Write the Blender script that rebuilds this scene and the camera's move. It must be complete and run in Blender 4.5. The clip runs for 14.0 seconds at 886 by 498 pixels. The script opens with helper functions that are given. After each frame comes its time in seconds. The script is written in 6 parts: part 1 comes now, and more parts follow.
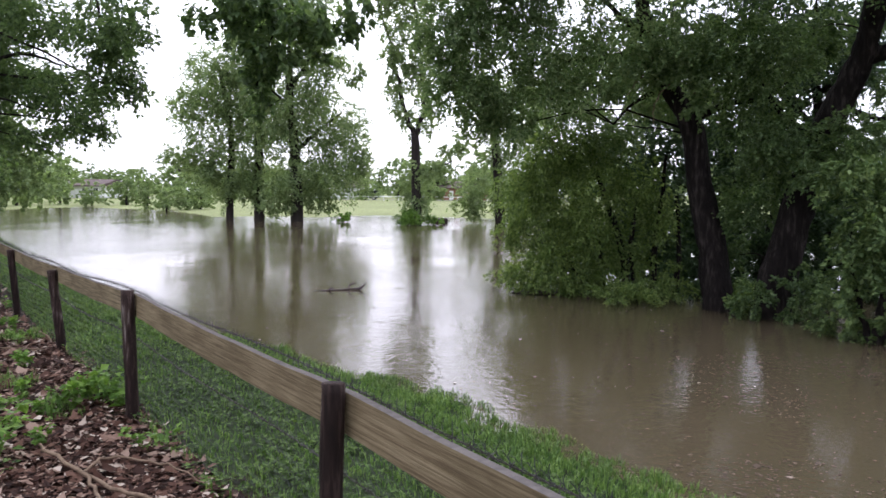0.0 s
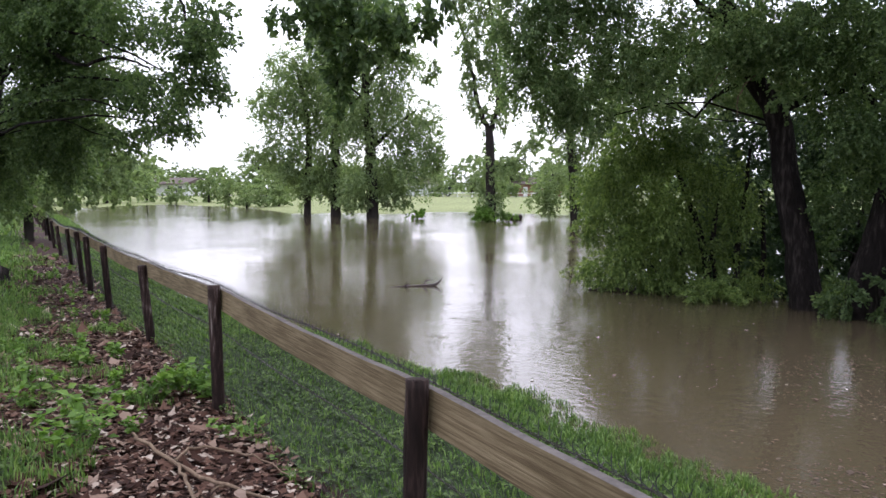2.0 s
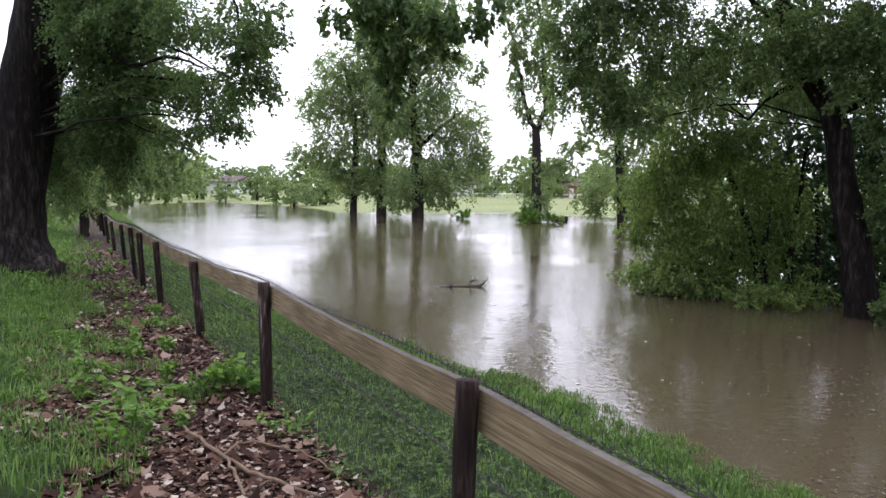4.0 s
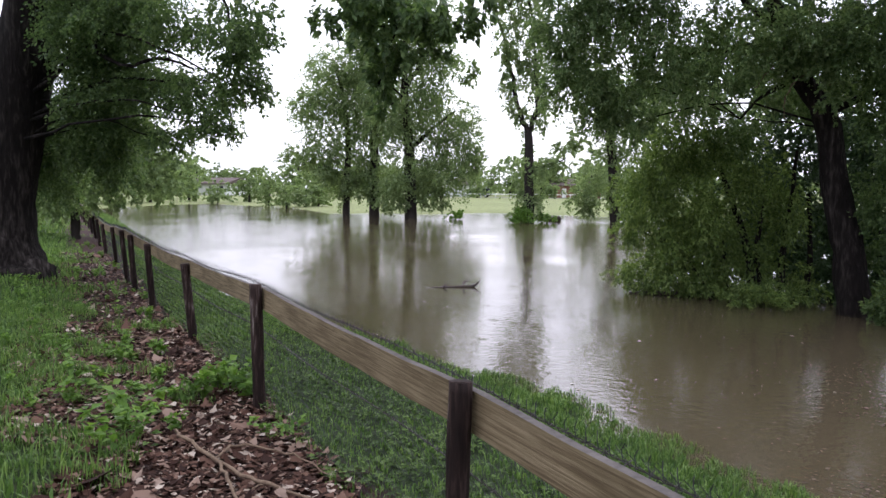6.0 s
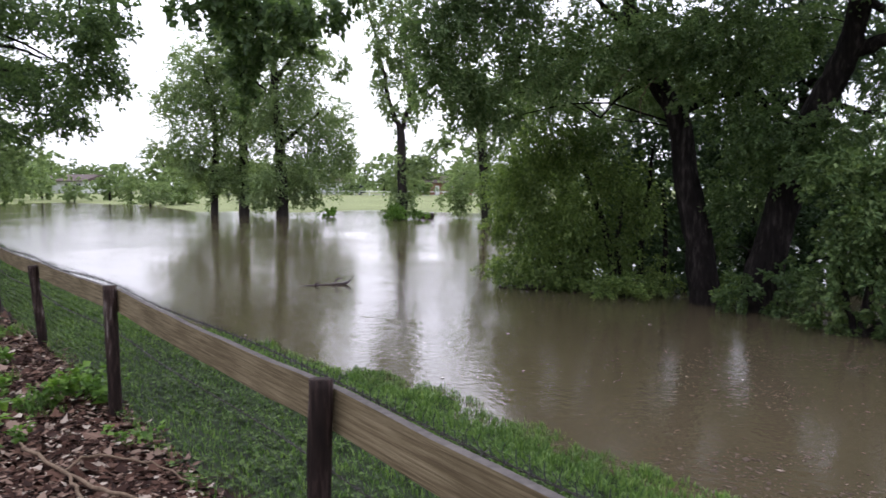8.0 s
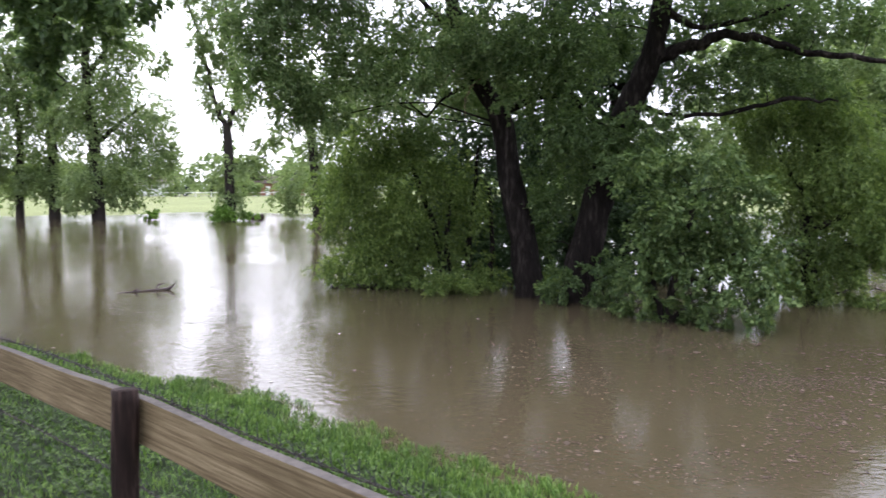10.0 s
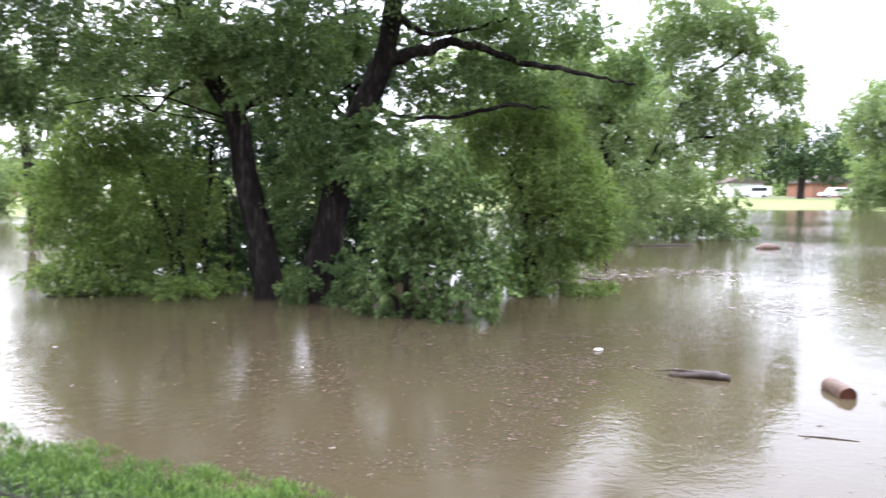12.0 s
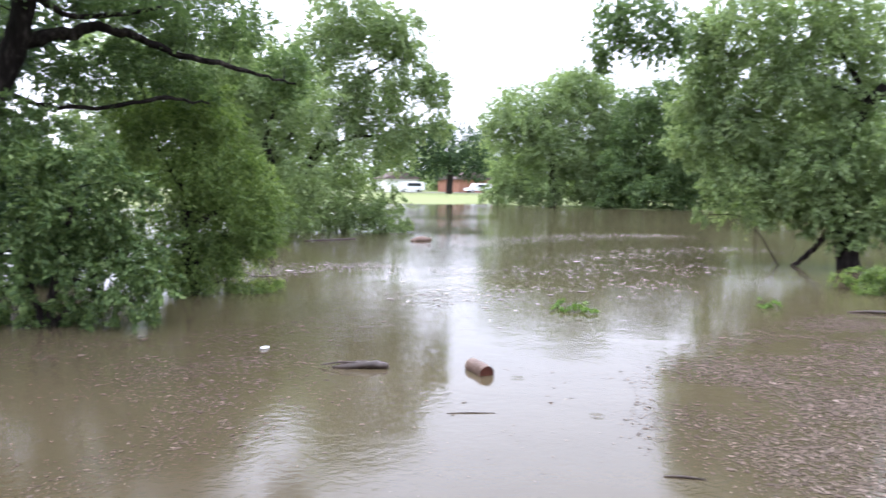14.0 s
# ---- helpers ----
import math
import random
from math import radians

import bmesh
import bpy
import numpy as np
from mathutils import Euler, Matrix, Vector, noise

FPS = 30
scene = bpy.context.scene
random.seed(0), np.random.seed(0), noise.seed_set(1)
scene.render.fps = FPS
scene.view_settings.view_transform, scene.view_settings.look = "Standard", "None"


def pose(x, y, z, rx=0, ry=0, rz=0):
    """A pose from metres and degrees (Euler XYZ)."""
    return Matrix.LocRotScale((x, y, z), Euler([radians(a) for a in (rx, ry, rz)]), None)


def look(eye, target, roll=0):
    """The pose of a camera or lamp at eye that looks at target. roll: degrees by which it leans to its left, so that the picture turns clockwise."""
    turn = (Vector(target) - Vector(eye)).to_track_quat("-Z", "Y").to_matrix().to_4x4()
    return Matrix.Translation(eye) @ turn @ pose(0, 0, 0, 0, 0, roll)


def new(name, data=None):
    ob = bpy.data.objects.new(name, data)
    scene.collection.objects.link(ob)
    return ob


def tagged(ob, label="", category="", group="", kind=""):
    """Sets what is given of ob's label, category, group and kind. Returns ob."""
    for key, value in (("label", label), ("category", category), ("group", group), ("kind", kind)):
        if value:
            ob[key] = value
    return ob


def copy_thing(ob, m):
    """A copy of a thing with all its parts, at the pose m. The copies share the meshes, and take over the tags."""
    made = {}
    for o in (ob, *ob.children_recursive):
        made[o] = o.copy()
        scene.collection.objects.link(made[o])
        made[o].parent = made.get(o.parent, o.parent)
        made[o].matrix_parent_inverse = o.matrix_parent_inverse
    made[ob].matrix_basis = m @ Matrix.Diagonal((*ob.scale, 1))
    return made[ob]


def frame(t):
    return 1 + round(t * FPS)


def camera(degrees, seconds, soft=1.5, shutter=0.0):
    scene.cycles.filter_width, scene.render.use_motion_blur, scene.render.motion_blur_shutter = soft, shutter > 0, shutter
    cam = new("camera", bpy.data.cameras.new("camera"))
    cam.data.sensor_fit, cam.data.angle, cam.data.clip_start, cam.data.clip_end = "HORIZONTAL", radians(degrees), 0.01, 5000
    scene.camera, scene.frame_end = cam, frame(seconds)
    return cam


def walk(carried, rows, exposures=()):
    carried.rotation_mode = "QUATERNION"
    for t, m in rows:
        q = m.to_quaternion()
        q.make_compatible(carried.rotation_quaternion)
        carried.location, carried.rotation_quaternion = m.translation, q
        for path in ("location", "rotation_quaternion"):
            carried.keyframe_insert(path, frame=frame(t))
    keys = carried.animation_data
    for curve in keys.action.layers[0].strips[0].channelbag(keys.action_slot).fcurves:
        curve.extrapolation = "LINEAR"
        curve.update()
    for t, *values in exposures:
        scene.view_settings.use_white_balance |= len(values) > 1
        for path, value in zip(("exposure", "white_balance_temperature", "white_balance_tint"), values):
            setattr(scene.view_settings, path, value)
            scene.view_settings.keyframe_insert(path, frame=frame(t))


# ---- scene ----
cam = camera(57.6, 14.0, 1.5, 0.5)
PATH = [
    (0, (0.126, -0.644, 2.118), (0.126, 1.351, 1.977), 0.5),
    (0.5, (0.11, -0.633, 2.118), (0.052, 1.36, 1.97), 0.6),
    (1, (0.1, -0.624, 2.114), (-0.01, 1.367, 1.963), 0.4),
    (1.5, (0.092, -0.632, 2.116), (-0.055, 1.357, 1.963), 0.3),
    (2, (0.084, -0.629, 2.117), (-0.098, 1.357, 1.966), 0.2),
    (2.5, (0.075, -0.63, 2.119), (-0.137, 1.353, 1.968), 0.5),
    (3, (0.062, -0.618, 2.117), (-0.192, 1.36, 1.97), 0.6),
    (3.5, (0.051, -0.623, 2.116), (-0.24, 1.35, 1.965), 0.8),
    (6, (0.05, -0.592, 2.112), (-0.224, 1.383, 1.963), 0.5),
    (6.5, (0.061, -0.58, 2.106), (-0.155, 1.402, 1.955), 0.6),
    (7, (0.08, -0.592, 2.111), (-0.056, 1.397, 1.959), 0.6),
    (9.5, (0.158, -0.531, 2.085), (0.489, 1.435, 1.928), 0.1),
    (10, (0.183, -0.534, 2.083), (0.624, 1.411, 1.931), 0.0),
    (10.5, (0.212, -0.518, 2.076), (0.767, 1.397, 1.922), 0.0),
    (11, (0.245, -0.54, 2.079), (0.925, 1.334, 1.922), 0.1),
    (11.5, (0.282, -0.563, 2.077), (1.126, 1.243, 1.919), 0.1),
    (12, (0.291, -0.568, 2.073), (1.312, 1.146, 1.921), 0.1),
    (12.5, (0.292, -0.576, 2.077), (1.489, 1.019, 1.924), 0.3),
    (13, (0.321, -0.587, 2.096), (1.666, 0.885, 1.941), 0.1),
    (13.5, (0.327, -0.606, 2.109), (1.816, 0.719, 1.949), 0.3),
    (14, (0.238, -0.674, 2.141), (1.855, 0.491, 1.979), 0.6),
]
EXPOSURE = [(0, 0.3, 5900, 20.5), (3.5, 0.32, 5900, 20.5), (7, 0.1, 5900, 20.5), (9.5, 0.46, 5900, 19.5), (10.5, 0.96, 6000, 18.5), (11.5, 1.26, 6000, 17.5), (12.5, 1.44, 5850, 17.5), (13.3, 1.42, 5800, 17.5), (14, 1.14, 5750, 18.5)]
walk(cam, [(t, look(eye, aim, roll)) for t, eye, aim, roll in PATH], EXPOSURE)

# ---- light ----
SUN_EL, SUN_AZ = 38, -6
world = bpy.data.worlds.new("world")
scene.world = world
world.use_nodes = True
wn, wl = world.node_tree.nodes, world.node_tree.links
wn.clear()
w_out = wn.new("ShaderNodeOutputWorld")
w_sky = wn.new("ShaderNodeTexSky")
w_sky.sky_type, w_sky.sun_disc = "NISHITA", False
w_sky.sun_elevation, w_sky.sun_rotation = radians(SUN_EL), radians(SUN_AZ)
w_sky.dust_density, w_sky.air_density = 4.0, 1.0
w_bg = wn.new("ShaderNodeBackground")
w_bg.inputs["Strength"].default_value = 0.15
w_cloud = wn.new("ShaderNodeBackground")            # closed cloud cover: brightest overhead, paler towards the hidden evening sun
w_cloud.inputs["Color"].default_value = (0.95, 0.97, 1.0, 1)


def sky_math(kind, a, b):
    q = wn.new("ShaderNodeMath")
    q.operation = kind
    for slot, v in zip(q.inputs, (a, b)):
        if isinstance(v, (int, float)):
            slot.default_value = v
        else:
            wl.new(v, slot)
    return q.outputs[0]


w_tc, w_sep, w_dot = wn.new("ShaderNodeTexCoord"), wn.new("ShaderNodeSeparateXYZ"), wn.new("ShaderNodeVectorMath")
w_dot.operation = "DOT_PRODUCT"
w_dot.inputs[1].default_value = (math.sin(radians(SUN_AZ)), math.cos(radians(SUN_AZ)), 0)
wl.new(w_tc.outputs["Generated"], w_sep.inputs[0])
wl.new(w_tc.outputs["Generated"], w_dot.inputs[0])
w_high = sky_math("MULTIPLY", sky_math("MAXIMUM", w_sep.outputs["Z"], 0.0), 2.3)
w_glow = sky_math("MULTIPLY", sky_math("POWER", sky_math("MAXIMUM", w_dot.outputs["Value"], 0.0), 2.0), 0.72)
wl.new(sky_math("ADD", sky_math("ADD", w_high, w_glow), 0.66), w_cloud.inputs["Strength"])
w_mix = wn.new("ShaderNodeMixShader")
w_mix.inputs[0].default_value = 0.88
wl.new(w_sky.outputs[0], w_bg.inputs["Color"])
wl.new(w_bg.outputs[0], w_mix.inputs[1])
wl.new(w_cloud.outputs[0], w_mix.inputs[2])
wl.new(w_mix.outputs[0], w_out.inputs["Surface"])

sun = new("sun", bpy.data.lights.new("sun", "SUN"))
sun.data.energy, sun.data.angle, sun.data.color = 0.8, radians(40), (1.0, 0.95, 0.88)
sun.matrix_world = look((math.sin(radians(SUN_AZ)) * 60, math.cos(radians(SUN_AZ)) * 60, math.tan(radians(SUN_EL)) * 60), (0, 0, 0))


# ---- materials ----
def base_material(name, rough=0.7, metal=0.0):
    m = bpy.data.materials.new(name)
    m.use_nodes = True
    n, l = m.node_tree.nodes, m.node_tree.links
    b = n["Principled BSDF"]
    b.inputs["Roughness"].default_value, b.inputs["Metallic"].default_value = rough, metal
    if rough > 0.7:
        b.inputs["Specular IOR Level"].default_value = 0.12
    return m, n, l, b


def ramp(n, stops):
    r = n.new("ShaderNodeValToRGB")
    e = r.color_ramp.elements
    while len(e) < len(stops):
        e.new(0.5)
    for q, (p, c) in zip(e, stops):
        q.position, q.color = p, (*c, 1)
    return r


def noise_node(n, l, scale, detail=5.0, coords="Object", stretch=None, rough=0.6):
    tc = n.new("ShaderNodeTexCoord")
    t = n.new("ShaderNodeTexNoise")
    t.inputs["Scale"].default_value, t.inputs["Detail"].default_value, t.inputs["Roughness"].default_value = scale, detail, rough
    if stretch:
        mp = n.new("ShaderNodeMapping")
        mp.inputs["Scale"].default_value = stretch
        l.new(tc.outputs[coords], mp.inputs["Vector"])
        l.new(mp.outputs[0], t.inputs["Vector"])
    else:
        l.new(tc.outputs[coords], t.inputs["Vector"])
    return t


def mixed(n, l, fac, a, b, mode="MIX"):
    x = n.new("ShaderNodeMix")
    x.data_type, x.blend_type = "RGBA", mode
    for s, v in ((x.inputs[0], fac), (x.inputs[6], a), (x.inputs[7], b)):
        if isinstance(v, (int, float)):
            s.default_value = v
        elif isinstance(v, tuple):
            s.default_value = (*v, 1)
        else:
            l.new(v, s)
    return x.outputs[2]


def bump(n, l, b, height, strength=0.5, distance=0.02):
    k = n.new("ShaderNodeBump")
    k.inputs["Strength"].default_value, k.inputs["Distance"].default_value = strength, distance
    l.new(height, k.inputs["Height"])
    l.new(k.outputs[0], b.inputs["Normal"])
    return k


def rough_material(name, stops, scale, fine=40.0, rough=0.85, depth=0.02, stretch=None, strength=0.6):
    """Two scales of variation: large tone patches and fine grain."""
    m, n, l, b = base_material(name, rough)
    big, small = noise_node(n, l, scale, 4, stretch=stretch), noise_node(n, l, fine, 6, stretch=stretch)
    r = ramp(n, stops)
    f = n.new("ShaderNodeMath")
    f.operation = "MULTIPLY_ADD"
    f.inputs[1].default_value, f.inputs[2].default_value = 0.55, -0.05
    l.new(small.outputs["Fac"], f.inputs[0])
    g = n.new("ShaderNodeMath")
    g.operation = "MULTIPLY_ADD"
    g.inputs[1].default_value = 0.55
    l.new(big.outputs["Fac"], g.inputs[0])
    l.new(f.outputs[0], g.inputs[2])
    l.new(g.outputs[0], r.inputs[0])
    l.new(r.outputs[0], b.inputs["Base Color"])
    bump(n, l, b, small.outputs["Fac"], strength, depth)
    return m


def leaf_material(name, dark, mid, light, gloss=0.42, through_light=0.45):
    m, n, l, b = base_material(name, gloss)
    b.inputs["Specular IOR Level"].default_value = 0.3
    geo = n.new("ShaderNodeNewGeometry")
    r = ramp(n, [(0.0, dark), (0.5, mid), (1.0, light)])
    l.new(geo.outputs["Random Per Island"], r.inputs[0])
    patch = noise_node(n, l, 0.7, 3)
    v = ramp(n, [(0.3, (0.72, 0.74, 0.7)), (0.7, (1.15, 1.12, 1.0))])
    l.new(patch.outputs["Fac"], v.inputs[0])
    c = mixed(n, l, 1.0, r.outputs[0], v.outputs[0], "MULTIPLY")
    l.new(c, b.inputs["Base Color"])
    tr = n.new("ShaderNodeBsdfTranslucent")
    warm = mixed(n, l, 1.0, c, (1.35, 1.4, 0.85), "MULTIPLY")
    l.new(warm, tr.inputs["Color"])
    mix = n.new("ShaderNodeMixShader")
    mix.inputs[0].default_value = through_light
    l.new(b.outputs[0], mix.inputs[1])
    l.new(tr.outputs[0], mix.inputs[2])
    l.new(mix.outputs[0], n["Material Output"].inputs["Surface"])
    return m


LEAF = leaf_material("cottonwood_leaf", (0.055, 0.095, 0.038), (0.1, 0.16, 0.064), (0.175, 0.245, 0.105), 0.42, 0.48)
# leaf of the farther trees, lightened and greyed to carry the rain haze
LEAF_FAR_HAZED = leaf_material("hazed_poplar_leaf", (0.135, 0.19, 0.09), (0.2, 0.272, 0.135), (0.28, 0.355, 0.195), 0.45, 0.52)
LEAF_WILLOW = leaf_material("willow_leaf", (0.076, 0.122, 0.034), (0.14, 0.21, 0.06), (0.225, 0.3, 0.1), 0.5, 0.45)
# cottonwood leaf brightened in colour for the leaning tree's lit side
LEAF_LIT = leaf_material("lit_cottonwood_leaf", (0.088, 0.145, 0.06), (0.15, 0.225, 0.098), (0.245, 0.32, 0.165), 0.42, 0.48)
LEAF_BUSH = leaf_material("bush_leaf", (0.046, 0.084, 0.028), (0.095, 0.152, 0.05), (0.175, 0.24, 0.092), 0.55, 0.36)
# darker leaf copy: the shade behind the flooded trunks is in its greens
LEAF_DARK = leaf_material("shade_dark_leaf", (0.032, 0.062, 0.027), (0.056, 0.100, 0.044), (0.091, 0.148, 0.068), 0.45, 0.3)
WEED = leaf_material("weed_leaf", (0.065, 0.135, 0.022), (0.11, 0.21, 0.034), (0.18, 0.3, 0.06), 0.5, 0.4)
HERB = leaf_material("ground_herb_leaf", (0.017, 0.036, 0.006), (0.05, 0.092, 0.016), (0.11, 0.175, 0.042), 0.65, 0.3)
BARK = rough_material("bark", [(0.3, (0.004, 0.0035, 0.003)), (0.5, (0.014, 0.011, 0.01)), (0.62, (0.045, 0.037, 0.033)), (0.75, (0.14, 0.12, 0.11))], 2.0, 16, 0.95, 0.1, (1, 1, 0.22), 0.9)
BARK_FAR = rough_material("grey_bark", [(0.25, (0.012, 0.01, 0.009)), (0.75, (0.05, 0.042, 0.037))], 1.0, 6, 0.95, 0.05, (1, 1, 0.25))
DEADWOOD = rough_material("dead_wood", [(0.3, (0.09, 0.06, 0.04)), (0.7, (0.25, 0.18, 0.12))], 6, 50, 0.8, 0.01)


def water_material():
    m, n, l, b = base_material("muddy_water", 0.06)
    b.inputs["IOR"].default_value = 1.34
    big = noise_node(n, l, 0.16, 4)
    r = ramp(n, [(0.3, (0.062, 0.049, 0.028)), (0.7, (0.084, 0.066, 0.038))])
    l.new(big.outputs["Fac"], r.inputs[0])
    l.new(r.outputs[0], b.inputs["Base Color"])
    wave, chop = noise_node(n, l, 1.3, 3, stretch=(1, 1, 1)), noise_node(n, l, 16.0, 4)
    drift = noise_node(n, l, 0.22, 2)
    calm = ramp(n, [(0.4, (0.2, 0.2, 0.2)), (0.62, (1.4, 1.4, 1.4))])
    l.new(drift.outputs["Fac"], calm.inputs[0])
    k = n.new("ShaderNodeMath")
    k.operation = "MULTIPLY"
    l.new(chop.outputs["Fac"], k.inputs[0])
    l.new(calm.outputs[0], k.inputs[1])
    # rings of single raindrops
    tc = n.new("ShaderNodeTexCoord")
    cell = n.new("ShaderNodeTexVoronoi")
    cell.inputs["Scale"].default_value = 1.4
    l.new(tc.outputs["Object"], cell.inputs["Vector"])
    phase = n.new("ShaderNodeMath")
    phase.operation = "MULTIPLY"
    phase.inputs[1].default_value = 140
    l.new(cell.outputs["Distance"], phase.inputs[0])
    ring = n.new("ShaderNodeMath")
    ring.operation = "SINE"
    l.new(phase.outputs[0], ring.inputs[0])
    fade = n.new("ShaderNodeMapRange")
    fade.inputs["From Min"].default_value, fade.inputs["From Max"].default_value = 0.02, 0.2
    fade.inputs["To Min"].default_value, fade.inputs["To Max"].default_value = 1.0, 0.0
    l.new(cell.outputs["Distance"], fade.inputs["Value"])
    drop = n.new("ShaderNodeMath")
    drop.operation = "MULTIPLY"
    l.new(ring.outputs[0], drop.inputs[0])
    l.new(fade.outputs[0], drop.inputs[1])
    tint = n.new("ShaderNodeSeparateColor")
    l.new(cell.outputs["Color"], tint.inputs[0])
    some = n.new("ShaderNodeMath")
    some.operation = "GREATER_THAN"
    some.inputs[1].default_value = 0.55
    l.new(tint.outputs[0], some.inputs[0])
    drop2 = n.new("ShaderNodeMath")
    drop2.operation = "MULTIPLY"
    l.new(drop.outputs[0], drop2.inputs[0])
    l.new(some.outputs[0], drop2.inputs[1])
    b0 = n.new("ShaderNodeBump")
    b0.inputs["Strength"].default_value, b0.inputs["Distance"].default_value = 0.5, 0.0025
    l.new(drop2.outputs[0], b0.inputs["Height"])
    b1 = n.new("ShaderNodeBump")
    l.new(b0.outputs[0], b1.inputs["Normal"])
    b1.inputs["Strength"].default_value, b1.inputs["Distance"].default_value = 0.3, 0.02
    l.new(wave.outputs["Fac"], b1.inputs["Height"])
    ripple = noise_node(n, l, 9.0, 2)                  # short wind ripples, stronger in drifting patches
    gust = noise_node(n, l, 0.09, 3)
    blown = ramp(n, [(0.4, (0.08, 0.08, 0.08)), (0.62, (1.0, 1.0, 1.0))])
    l.new(gust.outputs["Fac"], blown.inputs[0])
    k2 = n.new("ShaderNodeMath")
    k2.operation = "MULTIPLY"
    l.new(ripple.outputs["Fac"], k2.inputs[0])
    l.new(blown.outputs[0], k2.inputs[1])
    b3 = n.new("ShaderNodeBump")
    b3.inputs["Strength"].default_value, b3.inputs["Distance"].default_value = 0.8, 0.011
    l.new(k2.outputs[0], b3.inputs["Height"])
    l.new(b1.outputs[0], b3.inputs["Normal"])
    b2 = bump(n, l, b, k.outputs[0], 0.3, 0.005)
    l.new(b3.outputs[0], b2.inputs["Normal"])
    return m


WATER = water_material()

# the fence line: FOOT + s * ALONG, and ACROSS points to the river
FOOT, ALONG, ACROSS = Vector((-0.31, 2.54, 0)), Vector((-0.5455, 0.8381, 0)), Vector((0.8381, 0.5455, 0))


def ground_material():
    m, n, l, b = base_material("ground", 0.95)
    tc = n.new("ShaderNodeTexCoord")
    across, along = n.new("ShaderNodeVectorMath"), n.new("ShaderNodeMath")
    across.operation = "DOT_PRODUCT"
    across.inputs[1].default_value = ACROSS
    l.new(tc.outputs["Object"], across.inputs[0])
    edge = noise_node(n, l, 1.1, 5)
    along.operation = "MULTIPLY_ADD"
    along.inputs[1].default_value = 1.8
    l.new(edge.outputs["Fac"], along.inputs[0])
    l.new(across.outputs["Value"], along.inputs[2])      # across + 1.8 * noise
    c = FOOT.dot(ACROSS)
    mr = n.new("ShaderNodeMapRange")
    mr.inputs["From Min"].default_value, mr.inputs["From Max"].default_value = c - 0.75, c - 0.35
    l.new(along.outputs[0], mr.inputs["Value"])
    mr2 = n.new("ShaderNodeMapRange")
    mr2.inputs["From Min"].default_value, mr2.inputs["From Max"].default_value = c + 0.8, c + 1.05
    l.new(along.outputs[0], mr2.inputs["Value"])
    litter = n.new("ShaderNodeMath")
    litter.operation = "SUBTRACT"
    l.new(mr.outputs[0], litter.inputs[0])
    l.new(mr2.outputs[0], litter.inputs[1])
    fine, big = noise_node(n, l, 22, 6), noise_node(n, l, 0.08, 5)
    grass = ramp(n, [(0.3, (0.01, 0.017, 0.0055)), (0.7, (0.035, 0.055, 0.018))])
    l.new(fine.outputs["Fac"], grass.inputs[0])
    # beyond 40 to 60 m the grass colour is multiplied paler and greyer
    far_gain = ramp(n, [(0.3, (7.2, 5.2, 6.6)), (0.7, (9.0, 6.2, 8.2))])
    l.new(big.outputs["Fac"], far_gain.inputs[0])
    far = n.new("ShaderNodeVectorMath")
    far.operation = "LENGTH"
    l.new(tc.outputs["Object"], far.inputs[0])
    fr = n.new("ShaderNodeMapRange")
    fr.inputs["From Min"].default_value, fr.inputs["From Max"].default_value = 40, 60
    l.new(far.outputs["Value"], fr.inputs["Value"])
    field = mixed(n, l, 1.0, grass.outputs[0], far_gain.outputs[0], "MULTIPLY")
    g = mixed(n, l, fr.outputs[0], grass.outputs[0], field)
    soil = ramp(n, [(0.3, (0.016, 0.009, 0.007)), (0.7, (0.06, 0.035, 0.027))])
    l.new(fine.outputs["Fac"], soil.inputs[0])
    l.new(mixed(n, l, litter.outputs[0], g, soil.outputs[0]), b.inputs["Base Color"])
    bump(n, l, b, fine.outputs["Fac"], 0.8, 0.03)
    return m


GROUND = ground_material()
POST = rough_material("creosoted_post", [(0.28, (0.005, 0.0035, 0.003)), (0.48, (0.018, 0.011, 0.009)), (0.58, (0.05, 0.032, 0.027)), (0.7, (0.24, 0.2, 0.18))], 7, 45, 0.75, 0.012, (1, 1, 0.12), 0.9)


def board_material():
    m, n, l, b = base_material("weathered_board", 0.75)
    grain = noise_node(n, l, 12, 7, stretch=(0.22, 9, 9))
    patch = noise_node(n, l, 1.6, 4, stretch=(1, 2, 2))
    r = ramp(n, [(0.25, (0.062, 0.047, 0.026)), (0.45, (0.15, 0.118, 0.07)), (0.55, (0.2, 0.162, 0.1)), (0.75, (0.3, 0.25, 0.165))])
    l.new(grain.outputs["Fac"], r.inputs[0])
    p = ramp(n, [(0.3, (0.62, 0.58, 0.52)), (0.65, (1.05, 1.0, 0.95))])
    l.new(patch.outputs["Fac"], p.inputs[0])
    l.new(mixed(n, l, 1.0, r.outputs[0], p.outputs[0], "MULTIPLY"), b.inputs["Base Color"])
    bump(n, l, b, grain.outputs["Fac"], 0.5, 0.006)
    return m


BOARD = board_material()
BOARD_TOP = rough_material("grey_board_edge", [(0.3, (0.045, 0.04, 0.037)), (0.7, (0.14, 0.123, 0.112))], 3, 30, 0.8, 0.004)
WIRE = base_material("galvanised_wire", 0.6, 0.3)[0]
WIRE.node_tree.nodes["Principled BSDF"].inputs["Base Color"].default_value = (0.02, 0.02, 0.02, 1)


